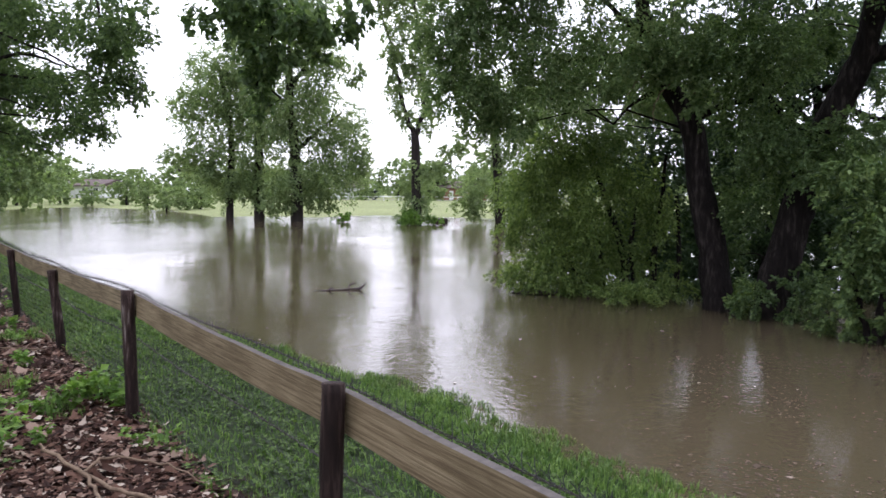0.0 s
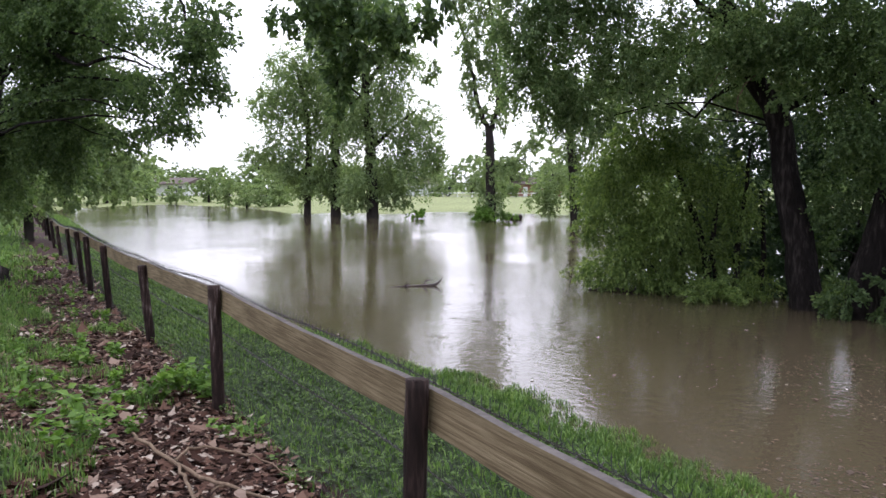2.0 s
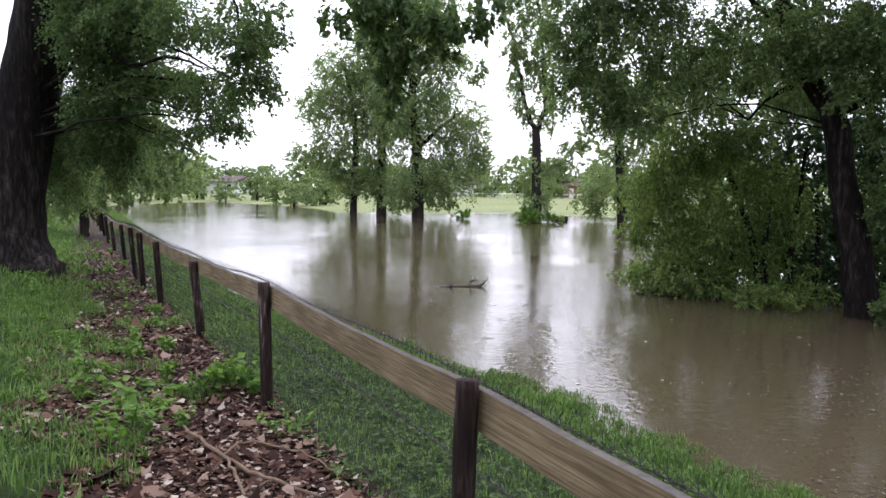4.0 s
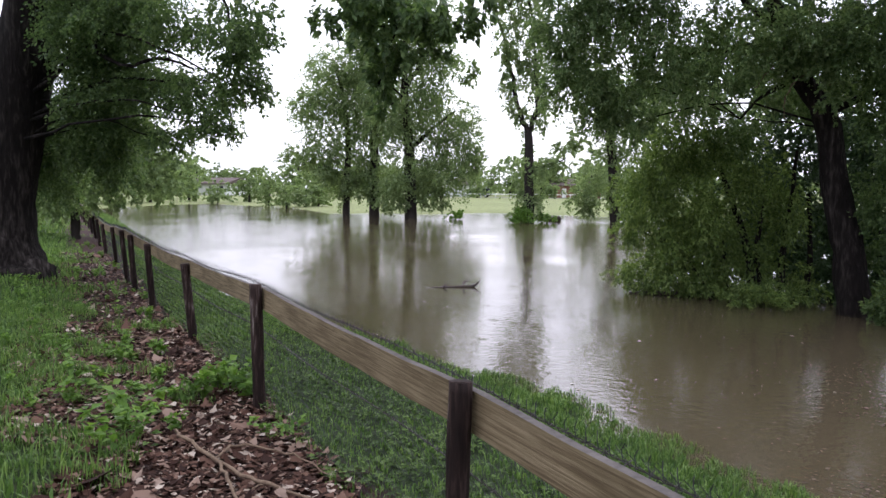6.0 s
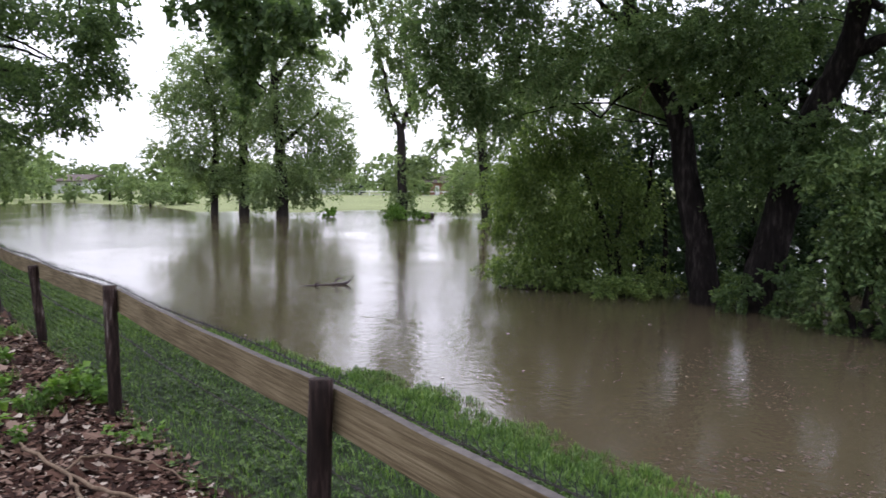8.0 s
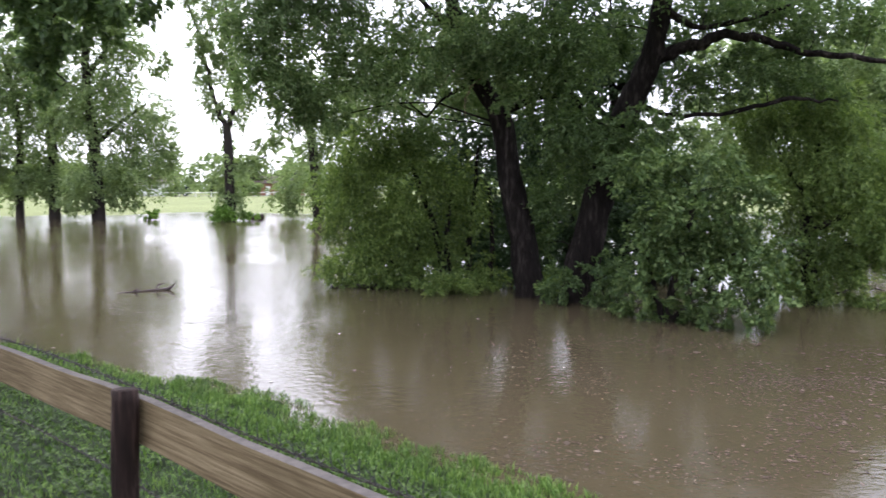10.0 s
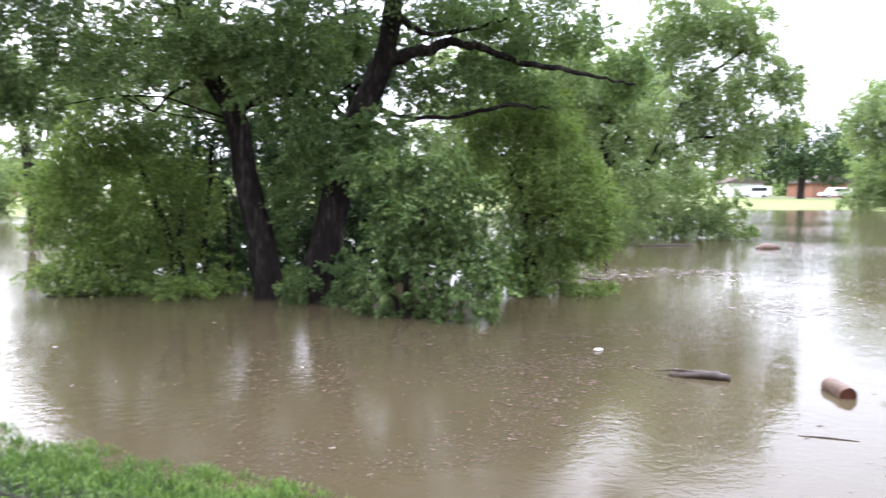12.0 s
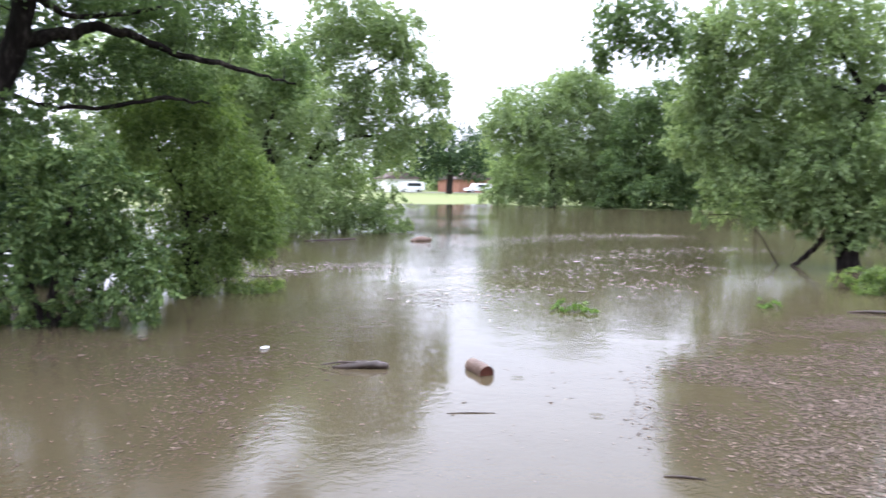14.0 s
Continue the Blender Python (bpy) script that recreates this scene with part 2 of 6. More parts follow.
def plain(name, colour, rough=0.7, metal=0.0, spread=0.2):
    m, n, l, b = base_material(name, rough, metal)
    t = noise_node(n, l, 3.0, 5)
    r = ramp(n, [(0.3, tuple(c * (1 - spread) for c in colour)), (0.7, tuple(min(1, c * (1 + spread)) for c in colour))])
    l.new(t.outputs["Fac"], r.inputs[0])
    l.new(r.outputs[0], b.inputs["Base Color"])
    return m


def island_material(name, stops, rough=0.8):
    m, n, l, b = base_material(name, rough)
    geo = n.new("ShaderNodeNewGeometry")
    r = ramp(n, stops)
    l.new(geo.outputs["Random Per Island"], r.inputs[0])
    l.new(r.outputs[0], b.inputs["Base Color"])
    return m


DEAD_LEAF = island_material("dead_leaf", [(0.0, (0.014, 0.006, 0.004)), (0.45, (0.048, 0.022, 0.014)), (0.72, (0.125, 0.07, 0.048)), (0.89, (0.23, 0.16, 0.12)), (1.0, (0.42, 0.36, 0.29))], 0.8)
GRASS = leaf_material("grass_blade", (0.048, 0.1, 0.022), (0.095, 0.175, 0.04), (0.19, 0.28, 0.085), 0.6, 0.32)
FLOTSAM = island_material("flotsam", [(0.0, (0.05, 0.036, 0.026)), (0.5, (0.1, 0.075, 0.056)), (0.94, (0.15, 0.115, 0.088)), (1.0, (0.3, 0.24, 0.2))], 0.75)


# ---- building blocks ----
def mesh_of(name, verts, tris, material, smooth=False):
    """A mesh from arrays of corners and of faces with one count of corners."""
    verts, tris = np.asarray(verts, np.float32), np.asarray(tris, np.int32)
    me = bpy.data.meshes.new(name)
    k = tris.shape[1]
    me.vertices.add(len(verts))
    me.vertices.foreach_set("co", verts.ravel())
    me.loops.add(tris.size)
    me.loops.foreach_set("vertex_index", tris.ravel())
    me.polygons.add(len(tris))
    me.polygons.foreach_set("loop_start", np.arange(0, tris.size, k, dtype=np.int32))
    me.polygons.foreach_set("use_smooth", np.full(len(tris), smooth))
    me.materials.append(material)
    me.update(calc_edges=True)
    return me


def child(name, me, parent, label=""):
    ob = new(name, me)
    ob.parent = parent
    return tagged(ob, label)


def part(name, bm, material, parent, label=""):
    me = bpy.data.meshes.new(name)
    bm.to_mesh(me)
    bm.free()
    me.materials.append(material)
    return child(name, me, parent, label)


def thing(name, at, label, category, group="", kind=""):
    ob = new(name)
    ob.location = at
    ob.empty_display_size = 0.2
    return tagged(ob, label, category, group, kind)


def box(bm, x0, y0, z0, x1, y1, z1, bevel=0.0):
    made = bmesh.ops.create_cube(bm, size=1)["verts"]
    for v in made:
        v.co = Vector((x0 + (v.co.x + 0.5) * (x1 - x0), y0 + (v.co.y + 0.5) * (y1 - y0), z0 + (v.co.z + 0.5) * (z1 - z0)))
    if bevel:
        bmesh.ops.bevel(bm, geom=list({e for v in made for e in v.link_edges}), offset=bevel, segments=2, affect="EDGES", profile=0.6)
    return made


def smooth_line(points, steps):
    """Catmull-Rom through rows (x, y, z, r)."""
    p = np.array(points, float)
    if len(p) < 3:
        u = np.linspace(0, 1, steps * max(1, len(p) - 1) + 1)[:, None]
        return p[0] * (1 - u) + p[-1] * u
    q = np.vstack([2 * p[0] - p[1], p, 2 * p[-1] - p[-2]])
    out = []
    for i in range(1, len(q) - 2):
        u = np.linspace(0, 1, steps, endpoint=False)[:, None]
        a, b, c, d = q[i - 1], q[i], q[i + 1], q[i + 2]
        out.append(0.5 * (2 * b + (c - a) * u + (2 * a - 5 * b + 4 * c - d) * u ** 2 + (3 * b - a - 3 * c + d) * u ** 3))
    out = np.vstack(out + [p[-1:]])
    out[:, 3] = np.maximum(out[:, 3], 0.0004)
    return out


def tube(points, sides=8, steps=4, rugged=0.08, rng=None, wiggle=0.0):
    """Corners and quads of a tapered, slightly uneven limb."""
    line = smooth_line(points, steps)
    rng = rng or np.random.default_rng(1)
    if wiggle:
        k = len(line)
        line[1:-1, :3] += rng.normal(0, wiggle, (k - 2, 3))
    way = np.gradient(line[:, :3], axis=0)
    way /= np.linalg.norm(way, axis=1)[:, None] + 1e-9
    side = np.cross(way, np.where(np.abs(way[:, 2:3]) > 0.9, [[1.0, 0, 0]], [[0, 0, 1.0]]))
    side /= np.linalg.norm(side, axis=1)[:, None] + 1e-9
    up = np.cross(side, way)
    a = np.linspace(0, 2 * np.pi, sides, endpoint=False)
    lump = 1 + rugged * rng.normal(0, 1, (len(line), sides))
    rad = line[:, 3][:, None] * lump
    v = line[:, None, :3] + rad[..., None] * (np.cos(a)[None, :, None] * side[:, None] + np.sin(a)[None, :, None] * up[:, None])
    i = np.arange(len(line) - 1)[:, None] * sides
    j = np.arange(sides)[None]
    k = (j + 1) % sides
    f = np.stack([i + j, i + k, i + k + sides, i + j + sides], -1).reshape(-1, 4)
    return v.reshape(-1, 3), f


def leaves(rng, centre, ways, size, narrow=0.62, flat=0.35):
    """Bent two-sided leaf blades: corners and triangles."""
    n = len(centre)
    way = ways + rng.normal(0, 0.55, (n, 3))
    way /= np.linalg.norm(way, axis=1)[:, None] + 1e-9
    nor = rng.normal(0, 1, (n, 3)) + [0, 0, flat * 2]
    nor -= way * (nor * way).sum(1)[:, None]
    nor /= np.linalg.norm(nor, axis=1)[:, None] + 1e-9
    side = np.cross(way, nor)
    s = (size * rng.uniform(0.65, 1.3, n))[:, None]
    w = s * narrow * 0.5
    tip = centre + way * s
    mid = centre + way * s * 0.45
    v = np.stack([centre, mid + side * w + nor * w * 0.35, tip, mid - side * w + nor * w * 0.35], 1).reshape(-1, 3)
    k = np.arange(n)[:, None] * 4
    f = np.concatenate([k + [[0, 1, 2]], k + [[0, 2, 3]]], 1).reshape(-1, 3)
    return v, f


def foliage(rng, blobs, size, fill, droop=0.3, strand=0.5, narrow=0.62, per=22):
    """Leaves on short twigs spread over the boughs of a crown."""
    cs, ws = [], []
    for x, y, z, rh, rv in blobs:
        total = max(60, int(fill * (0.3 if rh > 22 * size else 1.0) * 12.6 * rh * rv / size ** 2 / narrow))
        k = max(4, total // per)
        d = rng.normal(0, 1, (k, 3))
        d /= np.linalg.norm(d, axis=1)[:, None]
        rad = rng.uniform(0, 1, k) ** 0.45 * rng.uniform(0.7, 1.15, k)
        lobe = rng.normal(0, 1, (7, 3))
        lobe *= (rng.uniform(0.65, 1.15, 7) / np.linalg.norm(lobe, axis=1))[:, None]
        pick, small = rng.integers(0, 7, k), rng.uniform(0, 1, k) < 0.62
        c = np.where(small[:, None], lobe[pick] + d * (rad * 0.42)[:, None], d * (rad * 0.95)[:, None])
        c = np.array([x, y, z]) + c * [rh, rh, rv]
        twig = d * [1, 1, 0.6] + rng.normal(0, 0.5, (k, 3)) + [0, 0, -droop * 2]
        twig /= np.linalg.norm(twig, axis=1)[:, None]
        long = strand * (0.5 * rh + 0.5 * rv) * rng.uniform(0.5, 1.3, k)
        u = rng.uniform(0, 1, (k, per))
        p = c[:, None] + twig[:, None] * (u * long[:, None])[..., None] + rng.normal(0, 1, (k, per, 3)) * (0.11 * long)[:, None, None] + [0, 0, -1] * (droop * u ** 2 * long[:, None])[..., None]
        cs.append(p.reshape(-1, 3))
        ws.append(np.repeat(twig + [0, 0, -0.25], per, 0))
    return leaves(rng, np.vstack(cs), np.vstack(ws), size, narrow)


def tree(name, form, label, category, seed, bark, leaf, size, fill, floor=-0.9, droop=0.3, strand=0.5, narrow=0.62, sides=10, auto=True, above=None, group="", per=22):
    rng = np.random.default_rng(seed)
    trunk = [tuple(q) for q in form["trunk"]]
    foot = np.array([trunk[0][0], trunk[0][1], floor])
    ob = thing(name, foot, label, category, group)
    trunk = [(trunk[0][0], trunk[0][1], floor, trunk[0][3] * 1.08)] + trunk
    v, f = tube(trunk, sides, 5, 0.05, rng)
    child("trunk", mesh_of("trunk", v - foot, f, bark, True), ob)
    spine = smooth_line(trunk, 6)
    runs = [list(q) for q in form["limbs"]]
    allp = np.vstack([spine] + [smooth_line(r, 4) for r in runs])
    if auto:
        for x, y, z, rh, rv in form["crown"]:
            low = allp[(allp[:, 2] < z - 0.15 * rv) & (allp[:, 2] > floor + 0.6)]
            if not len(low):
                low = allp
            d = np.linalg.norm(low[:, :3] - [x, y, z], axis=1)
            if d.min() > 6:
                continue
            q = low[np.argmin(d)]
            r = min(q[3] * 0.5, 0.006 * d.min() + 0.006)
            m = (q[:3] + [x, y, z]) / 2 + [0, 0, 0.12 * d.min()] + rng.normal(0, 0.05, 3) * d.min()
            e = np.array([x, y, z]) + rng.normal(0, 0.3, 3) * rh
            runs.append([(*q[:3], r), (*m, r * 0.7), (*e, r * 0.3)])
    for r in runs:
        v, f = tube(r, 6, 5, 0.08, rng, 0.012 * max(0.3, np.linalg.norm(np.array(r[0][:3]) - r[-1][:3])) / 2)
        child("limb", mesh_of("limb", v - foot, f, bark, True), ob)
    v, f = foliage(rng, form["crown"], size, fill, droop, strand, narrow, per)
    if above is not None:                                  # leaves end at the water
        keep = (v[f].min(1)[:, 2] > above)
        f = f[keep]
    child("crown", mesh_of("crown", v - foot, f, leaf), ob)
    return ob


# ---- ground and water ----
SHORE_AZ = [-180, -60, -45, -36, -31, -24, -19, -16, -10, -2.6, 2, 25, 52, 59, 63, 71, 77, 90, 120, 180]
SHORE_R = [90, 90, 86, 84, 85, 104, 84, 67, 66, 71, 64, 72, 84, 86, 78, 73, 67, 60, 55, 55]


def height(x, y):
    """The ground's height: the near bank along the fence and the far shore; the flooded bed lies between."""
    x, y = np.asarray(x, float), np.asarray(y, float)
    n = (x - FOOT.x) * ACROSS.x + (y - FOOT.y) * ACROSS.y
    s = (x - FOOT.x) * ALONG.x + (y - FOOT.y) * ALONG.y
    edge = 2.96 - 0.19 * np.clip(s - 3.8, 0, 9) + 0.05 * np.sin(s * 1.9) + 0.06 * np.sin(s * 5.3 + 1)
    bank = np.interp(n / edge, [-8, -1.2, 0, 0.55, 1.0, 1.6, 4], [0.62, 0.42, 0.32, 0.2, 0.0, -0.22, -0.9])
    bank = bank - 0.2 * np.clip((s - 2.5) / 8, 0, 1) * np.clip((0.9 - n) / 0.8, 0, 1) * np.clip((n + 3.2) / 1.5, 0, 1) + 0.02 * np.sin(x * 3.1) * np.sin(y * 2.7)
    az, r = np.degrees(np.arctan2(x, y)), np.hypot(x, y)
    rs = np.interp(az, SHORE_AZ, SHORE_R) + 1.5 * np.sin(az * 0.9)
    far = np.interp(r - rs, [-20, 0, 4, 40, 120, 400], [-0.9, 0.0, 0.1, 0.22, 0.35, 0.6])
    return np.maximum(np.maximum(bank, far), -0.9)


def sheet(name, xs, ys, z, material):
    gx, gy = np.meshgrid(xs, ys, indexing="ij")
    v = np.stack([gx, gy, z(gx, gy)], -1).reshape(-1, 3)
    a, b = len(xs), len(ys)
    i = (np.arange(a - 1)[:, None] * b + np.arange(b - 1)[None]).ravel()
    return new(name, mesh_of(name, v, np.stack([i, i + b, i + b + 1, i + 1], 1), material, True))


def graded(lo, hi, near_lo, near_hi, step, grow=1.1):
    mid = list(np.arange(near_lo, near_hi + 1e-6, step))
    up, d = [mid[-1]], step
    while up[-1] < hi:
        d = min(d * grow, 40)
        up.append(up[-1] + d)
    dn, d = [mid[0]], step
    while dn[-1] > lo:
        d = min(d * grow, 40)
        dn.append(dn[-1] - d)
    return np.array(dn[:0:-1] + mid + up[1:])


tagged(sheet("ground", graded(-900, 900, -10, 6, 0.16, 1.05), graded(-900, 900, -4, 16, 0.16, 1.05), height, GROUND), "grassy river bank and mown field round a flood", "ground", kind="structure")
tagged(sheet("water", graded(-900, 900, -5, 5, 5, 1.2), graded(-900, 900, -5, 5, 5, 1.2), lambda a, b: a * 0, WATER), "brown muddy flood water, rippled and pitted by rain", "water", kind="structure")

# ---- trees ----
# rows of x, y, z, radius for trunks and limbs; x, y, z, width, height for the boughs of a crown
FORMS = {
    'poplar_a': dict(
        trunk=[(-15.47, 58.29, 0.07, 0.28), (-15.46, 58.33, 2.38, 0.26), (-15.3, 58.29, 5.25, 0.21), (-15.58, 57.96, 8.46, 0.17), (-16.03, 57.47, 11.19, 0.11)],
        limbs=[],
        crown=[(-17.65, 57.39, 8.18, 1.8, 1.63), (-16.07, 57.58, 10.41, 1.8, 1.8), (-18.69, 57.32, 4.76, 1.45, 0.86), (-16.5, 57.92, 6.03, 1.92, 1.8), (-15.72, 58.25, 2.99, 1.28, 1.63), (-15.01, 58.1, 8.48, 1.5, 1.92), (-17.04, 57.87, 3.59, 1.28, 1.07)]),
    'poplar_b': dict(
        trunk=[(-13.22, 57.82, 0.03, 0.38), (-13.2, 57.85, 2.8, 0.34), (-13.23, 57.72, 6.04, 0.27), (-13.4, 57.33, 9.6, 0.19), (-13.44, 56.77, 13.05, 0.13)],
        limbs=[],
        crown=[(-14.24, 56.79, 11.88, 1.6, 1.68), (-13.8, 57.33, 8.8, 1.77, 2.31), (-13.32, 57.74, 5.44, 1.68, 1.77), (-12.78, 57.95, 2.61, 1.51, 1.43), (-14.33, 57.59, 2.39, 1.18, 1.18), (-13.21, 56.67, 13.81, 1.68, 1.68)]),
    'poplar_c': dict(
        trunk=[(-10.03, 55.41, 0.06, 0.42), (-10.1, 55.43, 2.8, 0.38), (-10.22, 55.28, 5.9, 0.32), (-10.45, 54.95, 8.94, 0.24), (-10.22, 54.42, 12.63, 0.18), (-9.88, 53.69, 16.16, 0.1)],
        limbs=[[(-10.45, 54.95, 8.94, 0.18), (-9.17, 54.91, 10.84, 0.14), (-7.81, 54.8, 12.72, 0.08)], [(-10.16, 55.36, 4.74, 0.18), (-8.51, 55.54, 6.32, 0.12), (-6.96, 55.66, 7.51, 0.08)]],
        crown=[(-10.02, 54.38, 13, 2.4, 2), (-11.23, 54.62, 10.21, 2, 1.92), (-8.16, 55.1, 10.69, 1.8, 2.2), (-9.44, 55.29, 7.45, 2.08, 2.2), (-6.78, 55.79, 6.16, 1.84, 2.08), (-7.49, 55.83, 3.14, 2.2, 1.68), (-10.25, 55.38, 3.58, 1.76, 1.92), (-11.2, 55.21, 1.42, 1.04, 0.8), (-8.73, 55.66, 1.56, 1.44, 0.72), (-5.54, 56.03, 4.42, 0.8, 1.04), (-5.88, 55.46, 10.19, 0.56, 1.04), (-9.52, 53.75, 16.18, 2.4, 2), (-11.69, 54.9, 7.01, 1.6, 1.6)]),
    'poplar_d': dict(
        trunk=[(-1.6, 51.29, 0.06, 0.36), (-1.65, 51.32, 2.45, 0.31), (-1.7, 51.22, 5.33, 0.27), (-1.78, 51.19, 5.83, 0.24)],
        limbs=[[(-1.78, 51.2, 5.69, 0.2), (-2.54, 50.98, 7.8, 0.15), (-3.13, 50.51, 10.89, 0.11), (-4.04, 49.84, 13.85, 0.07), (-4.45, 49.33, 15.75, 0.04)], [(-1.71, 51.2, 5.69, 0.2), (-1.17, 51.04, 7.64, 0.15), (-1.47, 50.64, 10.58, 0.11), (-1.68, 50.05, 13.58, 0.07), (-1.71, 49.49, 15.81, 0.04)], [(-1.59, 51.31, 3.54, 0.09), (-0.43, 51.33, 3.62, 0.07), (0.66, 51.32, 4.1, 0.04)]],
        crown=[(-1.69, 51.32, 2.27, 0.95, 1.6), (-1.93, 51.29, 0.46, 0.88, 0.4), (-3.05, 50.23, 12.4, 0.88, 1.82), (-1.47, 50.4, 11.93, 0.69, 2.41), (-2.82, 50.83, 8.84, 0.55, 1.46), (-0.92, 51.07, 7.47, 0.55, 1.39), (-3.31, 50.61, 10.21, 0.66, 1.09), (-1.25, 50.75, 9.9, 0.58, 1.31), (-2.18, 51.1, 6.75, 0.51, 0.95), (0.3, 51.32, 3.92, 0.8, 0.44), (-3.6, 49.48, 15.46, 1.28, 1.64), (-1.37, 49.58, 15.5, 1.28, 1.82), (-0.97, 51.32, 3.55, 0.66, 0.73), (-2.07, 50.67, 10.23, 0.33, 1.09)]),
    'poplar_e': dict(
        trunk=[(4, 54.17, -0.16, 0.35), (3.76, 54.21, 3.67, 0.31), (3.41, 54.1, 6.31, 0.25), (2.53, 53.93, 8.55, 0.15), (2.06, 53.75, 10.01, 0.08)],
        limbs=[[(3.64, 54.11, 5.94, 0.15), (4.61, 53.84, 8.18, 0.12), (5.49, 53.47, 10.37, 0.08)]],
        crown=[(2.63, 54.3, 2.32, 1.54, 1.62), (2.18, 54.3, 0.78, 0.85, 0.77), (4.1, 54.1, 5.57, 1.31, 1.93), (3.27, 53.8, 9.28, 1.54, 1.54), (0.68, 54.28, 4.86, 0.93, 0.62), (5.94, 53.79, 7.44, 1.77, 2.16), (5.67, 54.07, 2.92, 1.39, 2.16), (1.44, 54.23, 5.55, 0.77, 0.77), (4.94, 54.13, 1, 1.16, 0.96)]),
    'leaning_cottonwood': dict(
        trunk=[(5.19, 14.01, 0.01, 0.3), (5.08, 14.17, 1.11, 0.26), (4.85, 14.27, 2.3, 0.23), (4.64, 14.27, 3.42, 0.2), (4.11, 14.32, 4.3, 0.16), (3.77, 14.24, 5.2, 0.13), (3.54, 14.06, 6.16, 0.1)],
        limbs=[[(4.08, 14.33, 4.3, 0.09), (3.51, 14.41, 4.64, 0.07), (2.58, 14.59, 4.61, 0.05), (1.87, 14.69, 4.55, 0.04), (1.36, 14.77, 4.34, 0.02)], [(4.67, 14.26, 3.47, 0.08), (5.17, 14.07, 3.72, 0.06), (5.72, 13.87, 3.82, 0.04), (6.15, 13.66, 4.09, 0.02)], [(3.82, 14.29, 4.91, 0.08), (3.17, 14.31, 5.49, 0.05), (2.55, 14.26, 6.13, 0.03)], [(3.99, 14.39, 3.99, 0.05), (3.63, 14.5, 3.78, 0.03), (3.3, 14.61, 3.41, 0.02)]],
        crown=[(0.56, 14.24, 4.73, 0.65, 0.63), (1.22, 14.31, 4.08, 0.63, 0.53), (2.11, 14.1, 4.88, 0.84, 0.63), (2.71, 14.14, 4.02, 0.53, 0.36), (3.29, 13.91, 4.81, 0.74, 0.63), (0.78, 14.41, 3.48, 0.36, 0.36), (0.3, 14.36, 3.96, 0.44, 0.44), (1.52, 14.37, 3.35, 0.4, 0.27), (4.28, 13.66, 4.82, 0.58, 0.63), (0.09, 14.18, 5.07, 0.53, 0.47), (1.04, 14.11, 5.31, 0.74, 0.42), (2.09, 13.84, 5.99, 1.26, 0.53), (0.57, 13.98, 5.91, 0.84, 0.53), (3.95, 14.91, 4.05, 0.45, 0.39), (3.42, 13.54, 6.2, 1.16, 0.53), (2.56, 14.27, 7.71, 2.13, 1.23), (0.61, 14.59, 7.33, 1.35, 1.01), (4.81, 14.73, 8.01, 1.91, 1.31), (2.31, 15.75, 3.87, 0.69, 0.46), (3.4, 16.13, 3.43, 0.72, 0.43), (4.81, 15.53, 3.93, 0.47, 0.47), (4.15, 13.75, 4.4, 0.4, 0.3), (4.55, 13.7, 3.75, 0.26, 0.26), (4.75, 13.7, 4.5, 0.35, 0.3)]),
    'willow_clump': dict(
        trunk=[(3.94, 15.92, -0.11, 0.08), (3.85, 16.05, 0.9, 0.07), (3.57, 16.15, 1.85, 0.06), (3.29, 16.2, 2.55, 0.04)],
        limbs=[[(3.48, 16.02, -0.1, 0.06), (3.39, 16.15, 1.02, 0.05), (3.17, 16.22, 1.96, 0.04)], [(4.4, 15.81, -0.11, 0.07), (4.48, 15.89, 0.9, 0.06), (4.61, 15.9, 1.97, 0.05), (4.66, 15.87, 2.91, 0.03)], [(4.86, 15.69, -0.11, 0.07), (4.94, 15.77, 0.9, 0.05), (4.88, 15.83, 2.08, 0.04)], [(4.17, 15.87, -0.11, 0.05), (4.02, 16.01, 0.9, 0.05), (4.15, 16.02, 1.96, 0.04)], [(3.25, 16.07, -0.04, 0.05), (2.8, 16.23, 0.67, 0.04), (2.23, 16.33, 1.03, 0.02)]],
        crown=[(2.14, 16.35, 2.9, 0.6, 0.54), (1.9, 16.4, 1.97, 0.52, 0.52), (2.83, 16.24, 3.19, 0.66, 0.55), (2.71, 16.3, 2.08, 0.66, 0.67), (3.52, 16.14, 2.79, 0.55, 0.67), (3.28, 16.2, 1.61, 0.64, 0.64), (2.35, 16.32, 1.14, 0.64, 0.43), (1.99, 16.33, 0.62, 0.52, 0.29), (2.79, 16.2, 0.43, 0.64, 0.43), (3.85, 16.05, 0.9, 0.52, 0.55), (4.44, 15.95, 1.85, 0.43, 0.67), (4.18, 15.9, 0.16, 0.67, 0.26), (3.25, 16.09, 0.1, 0.43, 0.19), (1.55, 16.41, 1.36, 0.31, 0.31), (4.65, 15.81, 0.42, 0.43, 0.36), (2.33, 16.25, 0.26, 0.6, 0.24), (3.02, 16.13, 0.04, 0.52, 0.14), (3.71, 15.99, 0.01, 0.48, 0.14)]),
    'tall_cottonwood': dict(
        trunk=[(5.79, 13.24, -0.05, 0.35), (6.01, 13.27, 0.94, 0.3), (6.26, 13.21, 2.08, 0.27), (6.51, 13.06, 3.11, 0.25), (6.79, 12.84, 3.91, 0.23), (6.96, 12.66, 4.48, 0.2), (7.01, 12.45, 5.33, 0.17), (7, 12.23, 6.13, 0.14)],
